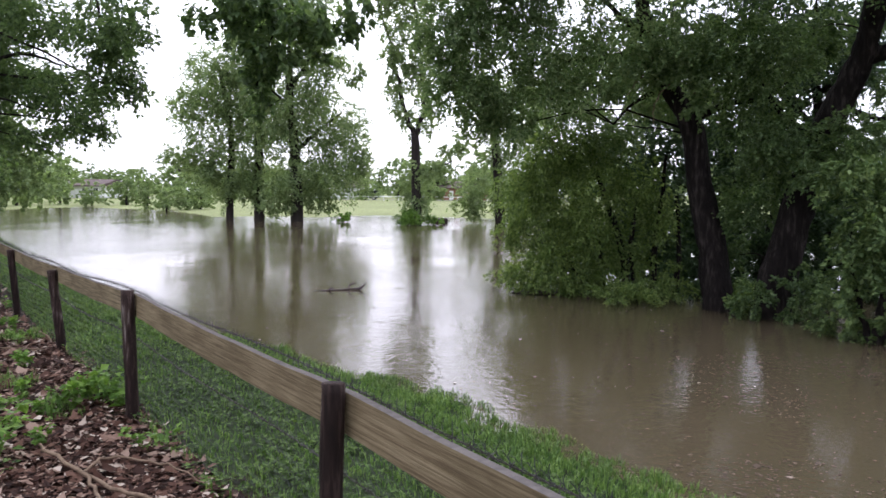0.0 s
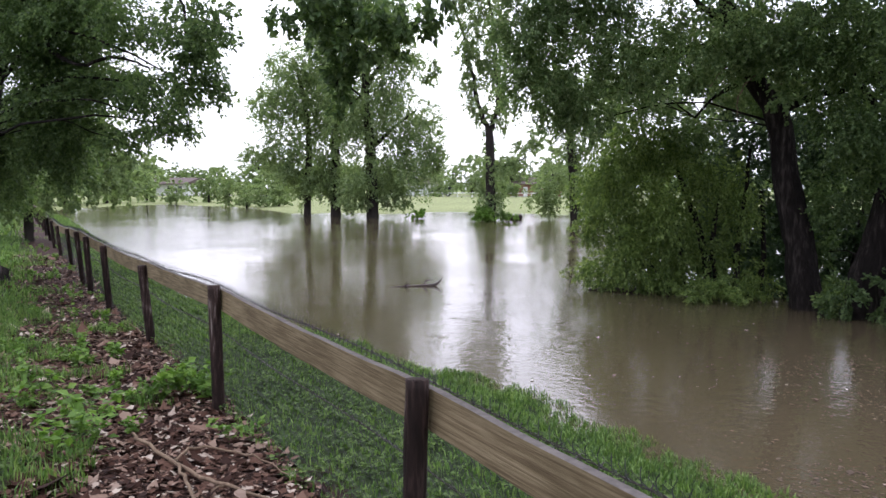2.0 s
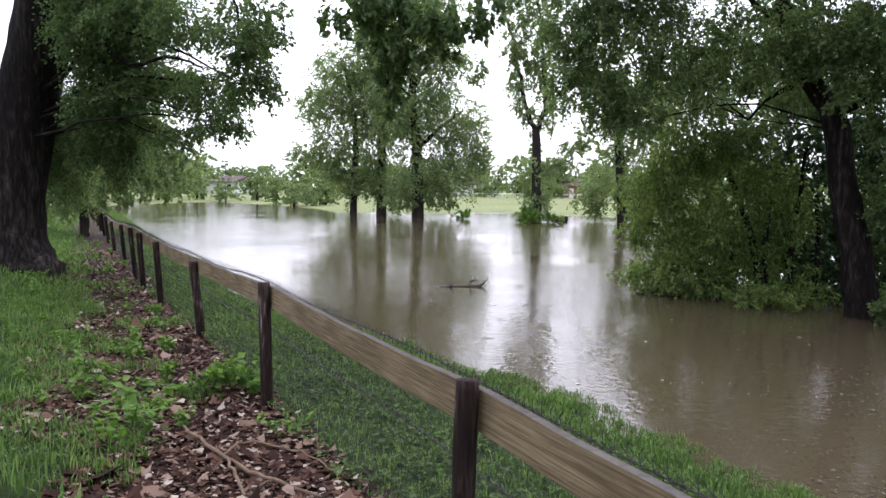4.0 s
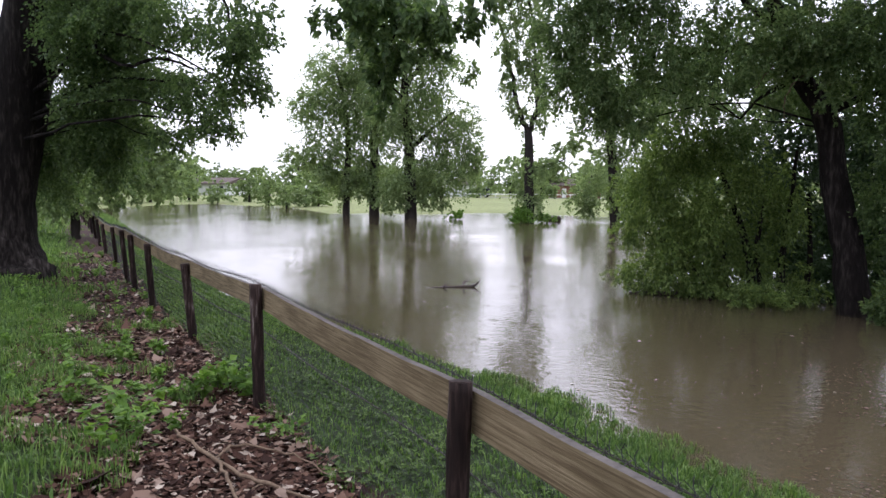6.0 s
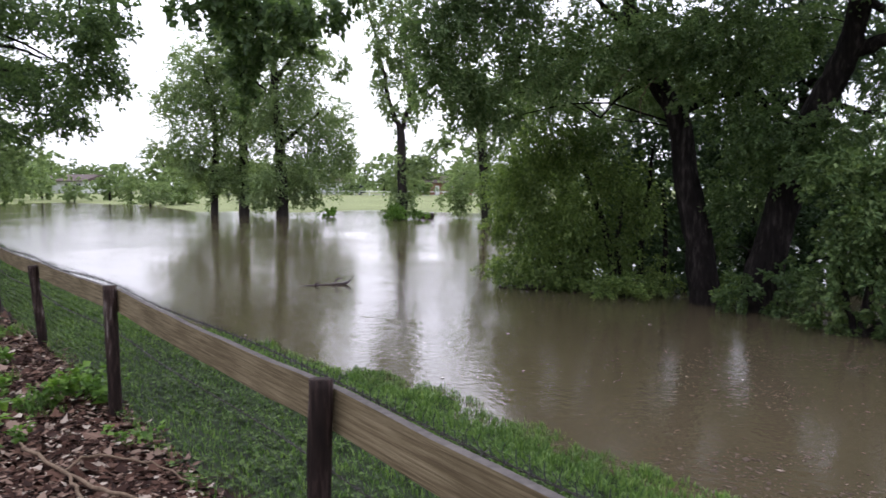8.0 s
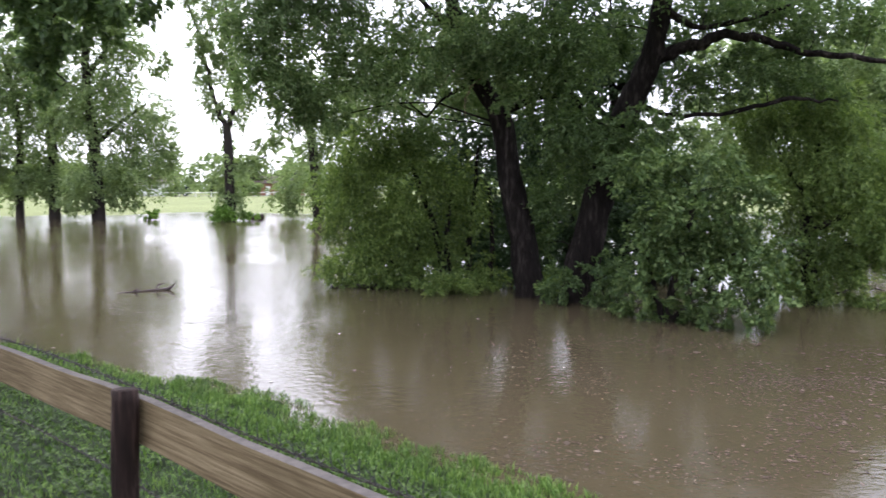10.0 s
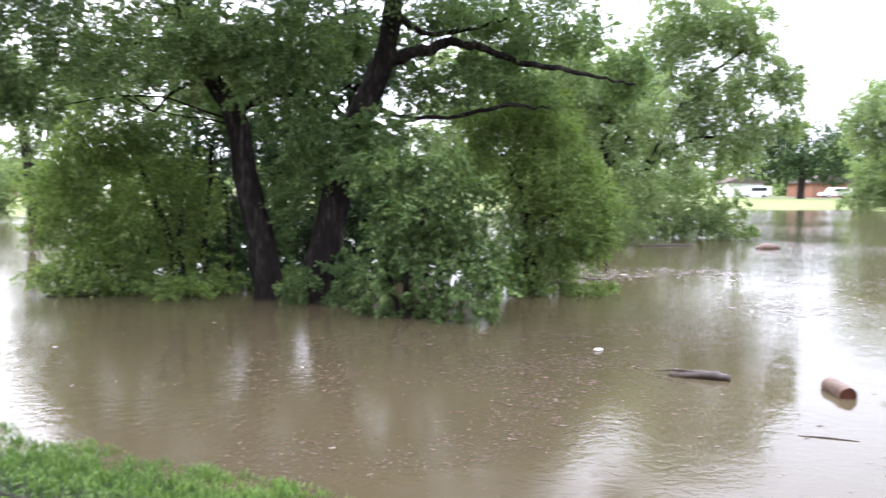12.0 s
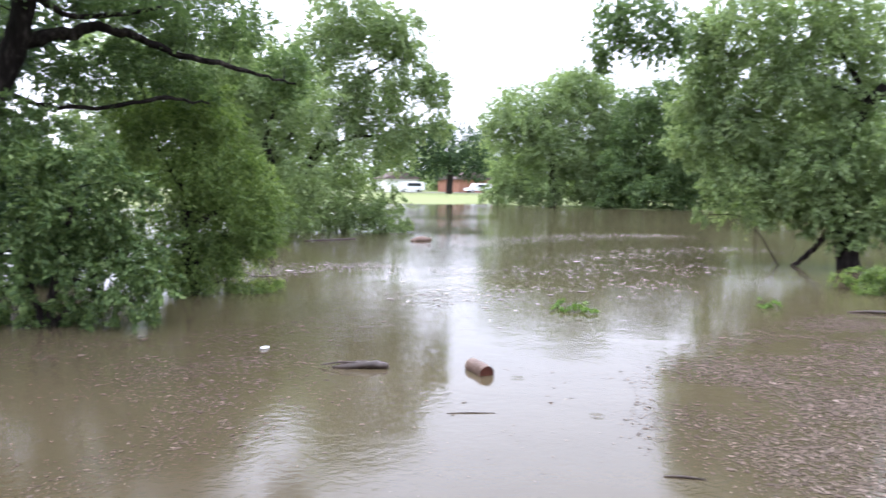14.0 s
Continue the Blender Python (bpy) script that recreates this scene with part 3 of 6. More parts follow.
        limbs=[[(6.92, 12.72, 4.29, 0.14), (7.44, 12.4, 4.5, 0.12), (7.99, 12.04, 4.68, 0.09), (8.56, 11.7, 4.54, 0.07), (9.1, 11.36, 4.31, 0.06), (9.73, 10.88, 4.19, 0.05), (10.26, 10.45, 4, 0.03), (10.62, 10.12, 3.91, 0.02)], [(6.9, 12.83, 3.51, 0.05), (7.52, 12.52, 3.34, 0.04), (8.35, 12.01, 3.42, 0.04), (8.95, 11.58, 3.59, 0.04), (9.53, 11.15, 3.5, 0.02)], [(7.03, 12.49, 5.14, 0.08), (7.65, 12.21, 4.83, 0.05), (8.43, 11.69, 4.97, 0.04), (8.98, 11.24, 5.19, 0.03)], [(6.47, 13.08, 3.01, 0.07), (5.89, 13.29, 3.52, 0.05), (5.47, 13.37, 4.23, 0.03)]],
        crown=[(4.88, 12.93, 4.82, 0.56, 0.61), (5.56, 12.77, 4.34, 0.56, 0.61), (5.31, 13.51, 3.63, 0.55, 0.55), (5.9, 13.33, 3.06, 0.55, 0.63), (5.67, 13.99, 2.08, 0.48, 0.61), (6.91, 14.24, 5.17, 0.49, 0.53), (8.11, 13.01, 5.31, 0.61, 0.34), (8.96, 12.49, 5.31, 0.7, 0.36), (9.66, 11.82, 4.97, 0.78, 0.44), (10.3, 11.3, 4.95, 0.55, 0.4), (11.2, 10.9, 4.4, 0.5, 0.5), (7.99, 12.76, 3.94, 0.61, 0.43), (8.8, 12.21, 4.2, 0.65, 0.43), (9.5, 11.7, 3.9, 0.55, 0.3), (6.78, 12.37, 3.12, 0.49, 0.45), (5.52, 14.54, 1.02, 0.27, 0.4), (6.02, 12.19, 5.95, 1.42, 0.51), (6.21, 13.13, 7.88, 2.13, 1.35), (4.99, 13.3, 8.57, 2.24, 1.35), (8.1, 10.5, 5.57, 1.47, 0.49), (6.13, 12.62, 0.48, 0.37, 0.37), (5.38, 12.92, 0.37, 0.28, 0.31), (6.2, 12.4, 2.65, 0.42, 0.42), (5.3, 13.0, 3.1, 0.4, 0.36)]),
    'leafy_bush': dict(
        trunk=[(6.31, 10.76, -0.08, 0.07), (6.42, 10.81, 0.58, 0.06), (6.59, 10.78, 1.29, 0.05), (6.74, 10.72, 2, 0.04)],
        limbs=[[(6.31, 10.76, -0.08, 0.05), (6.79, 10.59, 0.59, 0.04), (7.17, 10.41, 1.04, 0.02), (7.45, 10.24, 1.22, 0.01)], [(6.27, 10.79, -0.04, 0.05), (6.12, 10.99, 0.75, 0.04), (6.05, 11.08, 1.46, 0.02)], [(6.65, 10.69, 0.67, 0.04), (7.08, 10.4, 0.42, 0.03), (7.42, 10.15, 0.27, 0.02)]],
        crown=[(6.2, 11.01, 2.53, 0.47, 0.38), (6.8, 10.68, 2.48, 0.55, 0.4), (6.13, 11.05, 1.82, 0.49, 0.49), (6.82, 10.67, 1.73, 0.64, 0.49), (7.25, 10.39, 1.3, 0.55, 0.4), (6.28, 10.94, 1.1, 0.47, 0.4), (6.95, 10.53, 0.86, 0.55, 0.4), (7.18, 9.73, 0.46, 0.4, 0.42), (6.56, 10.69, 0.32, 0.4, 0.31), (5.88, 11.09, 0.61, 0.29, 0.31), (7.32, 9.82, 0.95, 0.37, 0.37), (6.8, 9.95, 0.28, 0.35, 0.26), (7.31, 10.37, 2.08, 0.36, 0.33), (6.24, 11.3, 0.15, 0.38, 0.28), (6.45, 10.94, 0.11, 0.31, 0.22)]),
    'weeping_willow': dict(
        trunk=[(9.81, 12.1, -0.05, 0.17), (9.85, 12.17, 0.62, 0.15), (9.82, 12.26, 1.35, 0.12), (9.93, 12.19, 2.19, 0.08), (9.98, 12.13, 2.91, 0.04)],
        limbs=[[(9.82, 12.25, 1.25, 0.07), (10.31, 11.88, 1.57, 0.05), (10.74, 11.53, 1.78, 0.03)], [(9.86, 12.25, 1.88, 0.06), (9.52, 12.49, 2.5, 0.04), (9.34, 12.59, 3.03, 0.02)]],
        crown=[(9.56, 12.41, 3.28, 0.67, 0.45), (9.14, 12.68, 3.55, 0.56, 0.4), (10.16, 11.93, 3.51, 0.56, 0.36), (9.91, 12.19, 2.6, 0.81, 0.58), (9.7, 12.36, 1.77, 0.61, 0.49), (10.37, 11.84, 2.29, 0.79, 0.61), (10.74, 11.52, 1.63, 0.56, 0.47), (10.13, 12.01, 1.21, 0.45, 0.34), (10.84, 11.4, 1.08, 0.38, 0.38), (10.53, 11.66, 0.96, 0.29, 0.27), (9.89, 12.15, 0.68, 0.52, 0.47), (10.27, 11.86, 0.8, 0.4, 0.4), (9.79, 12.17, 0.26, 0.4, 0.27), (9.45, 12.49, 0.92, 0.34, 0.56), (10.53, 11.56, 0.18, 0.52, 0.13), (10.98, 11.16, 0.18, 0.4, 0.13), (9.1, 12.77, 2.83, 0.4, 0.45), (10.11, 12, 3.21, 0.56, 0.34)]),
    'shore_cottonwood': dict(
        trunk=[(23.78, 25.14, 0.09, 0.27), (24.43, 24.61, 1.84, 0.24), (25.1, 23.93, 3.29, 0.18), (25.75, 23.23, 3.9, 0.11)],
        limbs=[[(24.43, 24.61, 1.84, 0.17), (23.73, 25.22, 3.61, 0.15), (23.82, 25.03, 5.03, 0.11), (24.08, 24.55, 6.66, 0.06)], [(23.64, 25.29, 3.85, 0.11), (23.16, 25.6, 5.23, 0.07)], [(25.75, 23.23, 3.78, 0.09), (26.38, 22.51, 4.16, 0.07), (27.18, 21.6, 3.98, 0.04)], [(24.77, 24.28, 2.68, 0.11), (25.94, 22.76, 6.04, 0.07), (27.04, 21.2, 7.47, 0.05)]],
        crown=[(23.59, 25.04, 6.41, 1.72, 1.23), (24.82, 23.63, 7.61, 1.72, 1.23), (26.01, 22.18, 8.34, 1.33, 1.03), (26.99, 21.01, 8.38, 1.23, 0.83), (27.47, 20.77, 7.02, 1.23, 1.03), (28.25, 19.94, 6.1, 0.59, 0.83), (26.59, 22.06, 5.82, 1.52, 1.28), (25.4, 23.55, 4.37, 1.72, 1.28), (27.1, 21.69, 3.93, 1.28, 1.08), (23.04, 25.83, 3.83, 1.33, 1.33), (24.44, 24.61, 1.96, 1.03, 1.08), (25.77, 23.25, 1.49, 1.52, 1.08), (27.05, 21.79, 1.07, 1.08, 0.88), (25.08, 23.92, 0.47, 1.33, 0.49), (27.83, 20.73, 4.55, 1.03, 0.59), (22.24, 26.26, 6.11, 1.72, 1.47), (25.5, 22.36, 9.65, 1.72, 0.98), (26.4, 22.51, 0.38, 1.37, 0.39), (27.35, 21.4, 0.39, 0.59, 0.39), (24.23, 24.75, 0.32, 1.08, 0.44), (23.2, 25.71, 0.76, 1.23, 0.74)]),
    'round_cottonwood': dict(
        trunk=[(70.76, 37.03, -0.07, 0.39), (70.79, 37.01, 3.63, 0.34), (70.57, 37.15, 6.91, 0.25), (69.97, 37.82, 9.62, 0.14)],
        limbs=[[(70.76, 37.02, 4.73, 0.17), (71.41, 35.46, 7.46, 0.14), (71.96, 33.98, 9.6, 0.08)], [(70.73, 37.02, 5.28, 0.14), (69.61, 38.82, 7.45, 0.11), (68.79, 39.97, 9.08, 0.08)]],
        crown=[(69.16, 39.24, 9.62, 2.92, 2.13), (70.61, 36.35, 10.95, 3.03, 2.02), (72.19, 33.5, 9.6, 2.47, 2.24), (69.15, 39.79, 5.81, 2.69, 2.47), (71.24, 35.95, 6.37, 3.03, 2.47), (72.92, 32.55, 5.84, 2.47, 3.03), (68.83, 40.5, 2.49, 1.91, 1.46), (71.63, 35.43, 1.99, 1.91, 1.57), (72.8, 33, 2.57, 1.91, 1.68), (70.08, 37.85, 8.27, 2.8, 2.24), (71.52, 34.42, 11.47, 2.8, 1.91), (68.06, 41.42, 7.44, 1.91, 2.24), (73.08, 31.82, 8.25, 1.91, 2.24), (68.4, 41.2, 1.48, 1.68, 1.35), (69.68, 39.04, 1.12, 1.68, 1.01), (72.58, 33.46, 1.19, 1.68, 1.12), (73.44, 31.56, 3.67, 1.68, 2.58), (69.9, 36.6, 3.4, 1.7, 1.5), (70.0, 36.8, 1.4, 1.5, 0.9)]),
    'dense_shore_tree': dict(
        trunk=[(70.69, 27.75, -0.1, 0.27), (70.69, 27.83, 2.58, 0.24), (70.61, 27.66, 6.67, 0.16)],
        limbs=[],
        crown=[(70.2, 28.59, 7.18, 1.92, 2.34), (70.21, 28.99, 2.57, 2.45, 2.45), (71.44, 25.58, 6.15, 2.45, 2.88), (71.5, 25.72, 1.84, 2.77, 1.92), (72.51, 22.78, 3.63, 2.34, 2.88), (69.71, 30.12, 1.26, 1.39, 1.28), (70.64, 27.2, 8.68, 1.81, 1.39), (73.17, 20.69, 2.15, 2.13, 2.13), (71.5, 24.91, 8.64, 2.66, 2.13), (70.51, 27.19, 9.92, 2.13, 1.39), (72.33, 22.85, 7.13, 2.45, 2.66), (69.93, 29.5, 5.14, 1.81, 2.34)]),
    'overhanging_cottonwood': dict(
        trunk=[(23.87, 3.07, 0.23, 0.29), (23.89, 3.38, 2.02, 0.27), (23.89, 3.16, 3.51, 0.22), (23.89, 2.79, 4.23, 0.18), (23.89, 2, 5.19, 0.14)],
        limbs=[[(23.91, 2.67, 4.3, 0.1), (23.82, 3.06, 4.53, 0.08), (23.68, 3.69, 4.88, 0.05)], [(23.9, 3.27, 1.42, 0.08), (23.74, 3.89, 0.49, 0.08), (23.61, 4.35, 0.01, 0.06), (23.45, 4.83, -0.51, 0.03)], [(23.89, 2.73, 4.37, 0.08), (23.47, 3.81, 6.15, 0.06), (23.39, 4.61, 5.62, 0.03)], [(23.9, 3.32, 2.62, 0.08), (23.67, 4.52, 2.16, 0.05), (23.39, 5.66, 2.46, 0.03)]],
        crown=[(22.82, 6.69, 5.56, 0.71, 0.88), (22.82, 7.05, 4.66, 0.61, 0.77), (22.92, 7.04, 3.56, 0.61, 0.77), (22.65, 6.81, 6.32, 0.5, 0.61), (22.92, 5.98, 6.27, 1.04, 0.88), (23.3, 5.29, 5.06, 1.18, 1.01), (23.08, 6.4, 4.18, 0.88, 0.74), (23.29, 4.61, 6.2, 1.18, 0.88), (23.6, 3.93, 5.15, 1.18, 1.01), (23.55, 3.3, 6.25, 1.18, 0.88), (23.45, 5.26, 3.54, 1.18, 0.88), (23.73, 4.03, 3.53, 1.18, 0.88), (23.82, 2.88, 4.81, 0.88, 0.88), (23.73, 4.25, 2.24, 1.01, 0.74), (23.3, 5.95, 2.62, 0.88, 0.74), (23.98, 2.8, 2.62, 0.88, 0.88), (23.93, 3.15, 1.65, 0.91, 0.44), (23.6, 4.78, 1.62, 0.74, 0.37), (23.07, 6.69, 1.42, 0.2, 0.44), (24.04, 2.06, 3.49, 1.01, 1.01), (23.1, 4.34, 7.44, 2.02, 0.67), (24, 2.53, 1.14, 0.77, 0.4), (23.81, 3.73, 1.23, 0.61, 0.27), (24.1, 1.86, 1.9, 0.84, 0.84), (23.43, 5.49, 1.91, 0.84, 0.61), (23.2, 3.5, 2.0, 0.7, 0.6), (23.2, 2.9, 3.0, 0.8, 0.7), (23.3, 3.0, 0.85, 0.5, 0.35), (23.0, 3.9, 2.9, 0.8, 0.7)]),
    'bank_cottonwood': dict(
        trunk=[(-10.64, 14, 0.4, 0.78), (-10.7, 14, 0.8, 0.59), (-10.73, 14.04, 1.81, 0.55), (-10.4, 14.12, 4.03, 0.56), (-9.98, 14.1, 5.63, 0.55), (-9.5, 13.9, 7.44, 0.46)],
        limbs=[[(-10.03, 13.77, 6.02, 0.14), (-8.96, 13.37, 5.58, 0.08), (-8.37, 13.26, 5.04, 0.05), (-8.07, 12.96, 4.48, 0.03)], [(-8.07, 12.96, 4.48, 0.04), (-7.43, 12.79, 4.2, 0.03), (-6.92, 13.03, 4.38, 0.03), (-6.42, 13.31, 4.22, 0.02)], [(-9.29, 12.75, 6.91, 0.15), (-5.01, 9.35, 6.46, 0.06), (-2.47, 7.42, 5.27, 0.03), (-1.64, 6.85, 4.42, 0.02), (-1.48, 6.65, 3.7, 0.01), (-1.48, 6.74, 3.21, 0.01), (-1.47, 6.78, 2.88, 0.01)], [(-9.35, 12.83, 6.55, 0.14), (-6.92, 12.09, 5.97, 0.06), (-5.37, 11.9, 5.25, 0.03), (-5.2, 12.17, 4.32, 0.02)]],
        crown=[(-9.15, 14.6, 4.4, 0.6, 0.76), (-10.46, 15.18, 3, 0.53, 0.8), (-9.32, 14.7, 3.37, 0.58, 0.58), (-8.14, 14.23, 3.23, 0.48, 0.43), (-8.88, 13.57, 4.9, 0.74, 0.72), (-7.68, 13.06, 5.09, 0.7, 0.58), (-6.48, 12.58, 4.97, 0.55, 0.46), (-5.26, 12.08, 4.67, 0.51, 0.51), (-5.22, 12.22, 3.96, 0.41, 0.43), (-4.88, 12.39, 3.7, 0.26, 0.26), (-8.54, 13.92, 4.01, 0.64, 0.64), (-7.27, 13.48, 3.95, 0.61, 0.47), (-6.15, 12.95, 3.68, 0.55, 0.46), (-5.9, 13.1, 3.2, 0.36, 0.27), (-7.05, 13.68, 3.08, 0.47, 0.27), (-10.34, 15.22, 3.59, 0.59, 0.72), (-4.48, 11.31, 4.59, 0.31, 0.4), (-10.94, 16.08, 2.42, 0.56, 0.7), (-1.91, 6.46, 3.62, 0.19, 0.15), (-1.52, 6.56, 3.59, 0.32, 0.24), (-1.12, 6.64, 3.6, 0.24, 0.21), (-1.54, 6.73, 3.16, 0.11, 0.3), (-1.58, 6.76, 2.86, 0.06, 0.12), (-1.01, 6.8, 3.33, 0.07, 0.11), (-1.28, 6.66, 3.3, 0.18, 0.12), (-8.4, 13.8, 4.9, 0.8, 0.8), (-8.6, 14.3, 3.6, 0.7, 0.8), (-8.4, 14.3, 5.6, 0.8, 0.8), (-8.9, 15.0, 2.7, 0.55, 0.6), (-8.3, 13.4, 5.7, 0.9, 0.7), (-0.8, 6.65, 3.62, 0.2, 0.16), (-0.62, 6.6, 3.76, 0.15, 0.12), (-1.35, 6.6, 3.76, 0.32, 0.15), (-1.75, 6.5, 3.78, 0.28, 0.15), (-1.52, 6.7, 3.3, 0.12, 0.25), (-10.11, 13.01, 8.01, 3.28, 1.14), (-6.48, 12.84, 7.78, 2.24, 1.01), (-7.72, 12.7, 9.27, 3.1, 1.43)]),
    'bank_tree': dict(
        trunk=[(-17.08, 26.36, 0.57, 0.16), (-17.08, 26.41, 2, 0.14), (-16.87, 26.49, 3.83, 0.1)],
        limbs=[],
        crown=[(-15.71, 27.16, 4.09, 0.99, 0.99), (-16.73, 26.6, 3.23, 1.21, 0.99), (-15.5, 27.34, 2.65, 1.21, 0.76), (-17.47, 26.16, 1.99, 0.81, 0.76), (-14.55, 27.85, 2.15, 0.99, 0.45), (-16.27, 26.9, 1.7, 1.12, 0.4), (-17.95, 25.79, 3.58, 1.35, 1.35), (-18.44, 25.49, 1.98, 1.12, 1.12), (-15.04, 27.55, 3.7, 0.9, 0.67), (-13.99, 28.11, 3.11, 0.49, 0.4)]),
    'understory_bush': dict(
        trunk=[(6.51, 16.74, -0.11, 0.05), (6.6, 16.82, 1.18, 0.04), (6.41, 16.91, 2.47, 0.03)],
        limbs=[[(6.26, 16.83, -0.11, 0.04), (6.17, 16.97, 1.18, 0.04), (5.93, 17.07, 2.47, 0.02)], [(6.87, 16.61, -0.1, 0.04), (7.08, 16.64, 1.18, 0.04), (7.25, 16.59, 2.47, 0.02)], [(7.46, 16.36, -0.09, 0.04), (7.72, 16.35, 0.93, 0.04), (7.96, 16.28, 2.09, 0.02)]],
        crown=[(4.56, 17.43, 3.11, 0.65, 0.65), (5.92, 17.05, 3.11, 0.65, 0.65), (6.76, 16.75, 3.11, 0.65, 0.65), (7.49, 16.49, 2.47, 0.65, 0.65), (6.42, 16.91, 2.08, 0.47, 0.39), (5.93, 17.06, 1.18, 0.39, 0.6), (6.78, 16.75, 1.05, 0.52, 0.52), (7.49, 16.45, 0.93, 0.6, 0.65), (8.07, 16.22, 1.45, 0.52, 0.65), (8.06, 16.22, 2.72, 0.65, 0.65), (5.05, 17.3, 0.92, 0.52, 0.65), (4.31, 17.51, 1.44, 0.65, 0.65), (6.03, 16.94, 0.15, 0.52, 0.31), (7, 16.59, 0.15, 0.52, 0.31), (4.31, 17.52, 2.21, 0.65, 0.65), (5.19, 17.3, 2.34, 0.52, 0.65), (8.95, 15.69, 0.32, 0.65, 0.52), (9.92, 15.18, 0.84, 0.65, 0.65), (9.08, 15.72, 1.71, 0.78, 0.78), (5.14, 16.22, 0.74, 0.42, 0.69), (5.41, 16.7, 1.39, 0.43, 0.5), (5.08, 15.66, 0.18, 0.43, 0.31), (7.27, 13.68, -0.06, 0.49, 0.29), (7.2, 14.85, 0.09, 0.48, 0.48), (6.23, 16.36, 0.33, 0.3, 0.5)]),
    'back_cottonwood': dict(
        trunk=[(8.69, 17.49, 0.15, 0.18), (8.77, 17.56, 2.09, 0.15), (8.53, 17.58, 3.86, 0.11), (8.25, 17.49, 5.44, 0.07)],
        limbs=[[(8.54, 17.6, 3.59, 0.07), (7.22, 17.99, 4.94, 0.04), (6.15, 18.23, 5.73, 0.02)], [(8.5, 17.53, 4.39, 0.07), (9.61, 16.82, 5.4, 0.04), (10.45, 16.24, 5.86, 0.02)]],
        crown=[(3.8, 18.91, 5.2, 0.84, 0.84), (4.84, 18.54, 5.98, 0.84, 0.84), (5.16, 18.72, 4.42, 0.84, 0.84), (6.31, 18.29, 5.08, 0.84, 0.84), (6.23, 18.47, 3.88, 0.7, 0.7), (6.9, 17.92, 5.98, 0.84, 0.84), (7.63, 17.91, 4.41, 0.84, 0.84), (8.45, 17.44, 5.18, 0.84, 0.84), (9.35, 16.91, 5.66, 0.7, 0.7), (9.1, 17.0, 4.5, 0.6, 0.6), (7.98, 17.41, 6.34, 0.84, 0.84), (9.31, 17.29, 2.5, 0.84, 0.84), (8.06, 17.84, 3.32, 0.84, 0.7)]),
    'far_bank_tree': dict(
        trunk=[(20.34, 21.67, 0.4, 0.21), (20.45, 21.63, 2.09, 0.19), (20.33, 21.69, 3.59, 0.15), (20.43, 21.49, 4.69, 0.08)],
        limbs=[[(20.38, 21.66, 3.22, 0.1), (19.84, 22.07, 4.16, 0.06), (19.39, 22.37, 4.93, 0.04)], [(20.43, 21.63, 2.66, 0.08), (20.97, 21.06, 3.93, 0.06)]],
        crown=[(15.36, 25.28, 4.3, 1.26, 1.05), (16.61, 24.41, 5.24, 1.26, 1.05), (16.23, 24.81, 3.49, 1.26, 1.05), (18.14, 23.36, 4.99, 1.26, 1.05), (17.57, 23.57, 6.33, 1.26, 1.05), (19.38, 22.36, 5.11, 1.26, 1.05), (19.23, 22.65, 3.43, 1.26, 1.05), (20.06, 21.64, 5.97, 1.26, 1.05), (20.48, 21.51, 4.14, 1.26, 1.05), (21.05, 21.06, 2.28, 1.26, 1.05), (19.82, 22.19, 1.9, 1.26, 1.05), (21.1, 20.79, 5.18, 1.26, 1.05), (18.66, 22.67, 6.8, 1.26, 1.05), (15.99, 24.56, 6.8, 1.26, 1.05), (20.59, 21.47, 0.97, 1.26, 0.53)]),
    'gap_tree': dict(
        trunk=[(122.56, 86.14, 1.32, 0.63), (122.64, 85.99, 4.77, 0.53), (122.39, 86.12, 8.92, 0.32)],
        limbs=[],
        crown=[(118.94, 90.71, 9.89, 3.58, 2.73), (122.04, 86.52, 9.95, 4.21, 3.16), (125.02, 82.24, 9.48, 3.58, 2.95), (120.71, 88.15, 11.98, 3.58, 2.1), (120.33, 89.11, 6.29, 2.73, 1.68), (123.98, 84.01, 6.35, 2.95, 1.47), (126.3, 80.53, 5.87, 2.52, 2.1), (117.09, 93.21, 7.79, 2.52, 2.52), (121.5, 87.3, 4.6, 2.6, 1.2), (118.4, 91.5, 4.9, 2.3, 1.2), (125.0, 82.2, 4.4, 2.3, 1.2)]),
    'near_overhang': dict(
        trunk=[(8.78, 0.2, 4.83, 0.1)],
        limbs=[],
        crown=[(6.51, 2.15, 3.45, 0.17, 0.19), (6.57, 1.96, 3.56, 0.25, 0.16), (6.66, 1.84, 3.35, 0.14, 0.17), (6.72, 1.66, 3.39, 0.05, 0.18), (6.51, 2.25, 3.21, 0.07, 0.11)]),
}

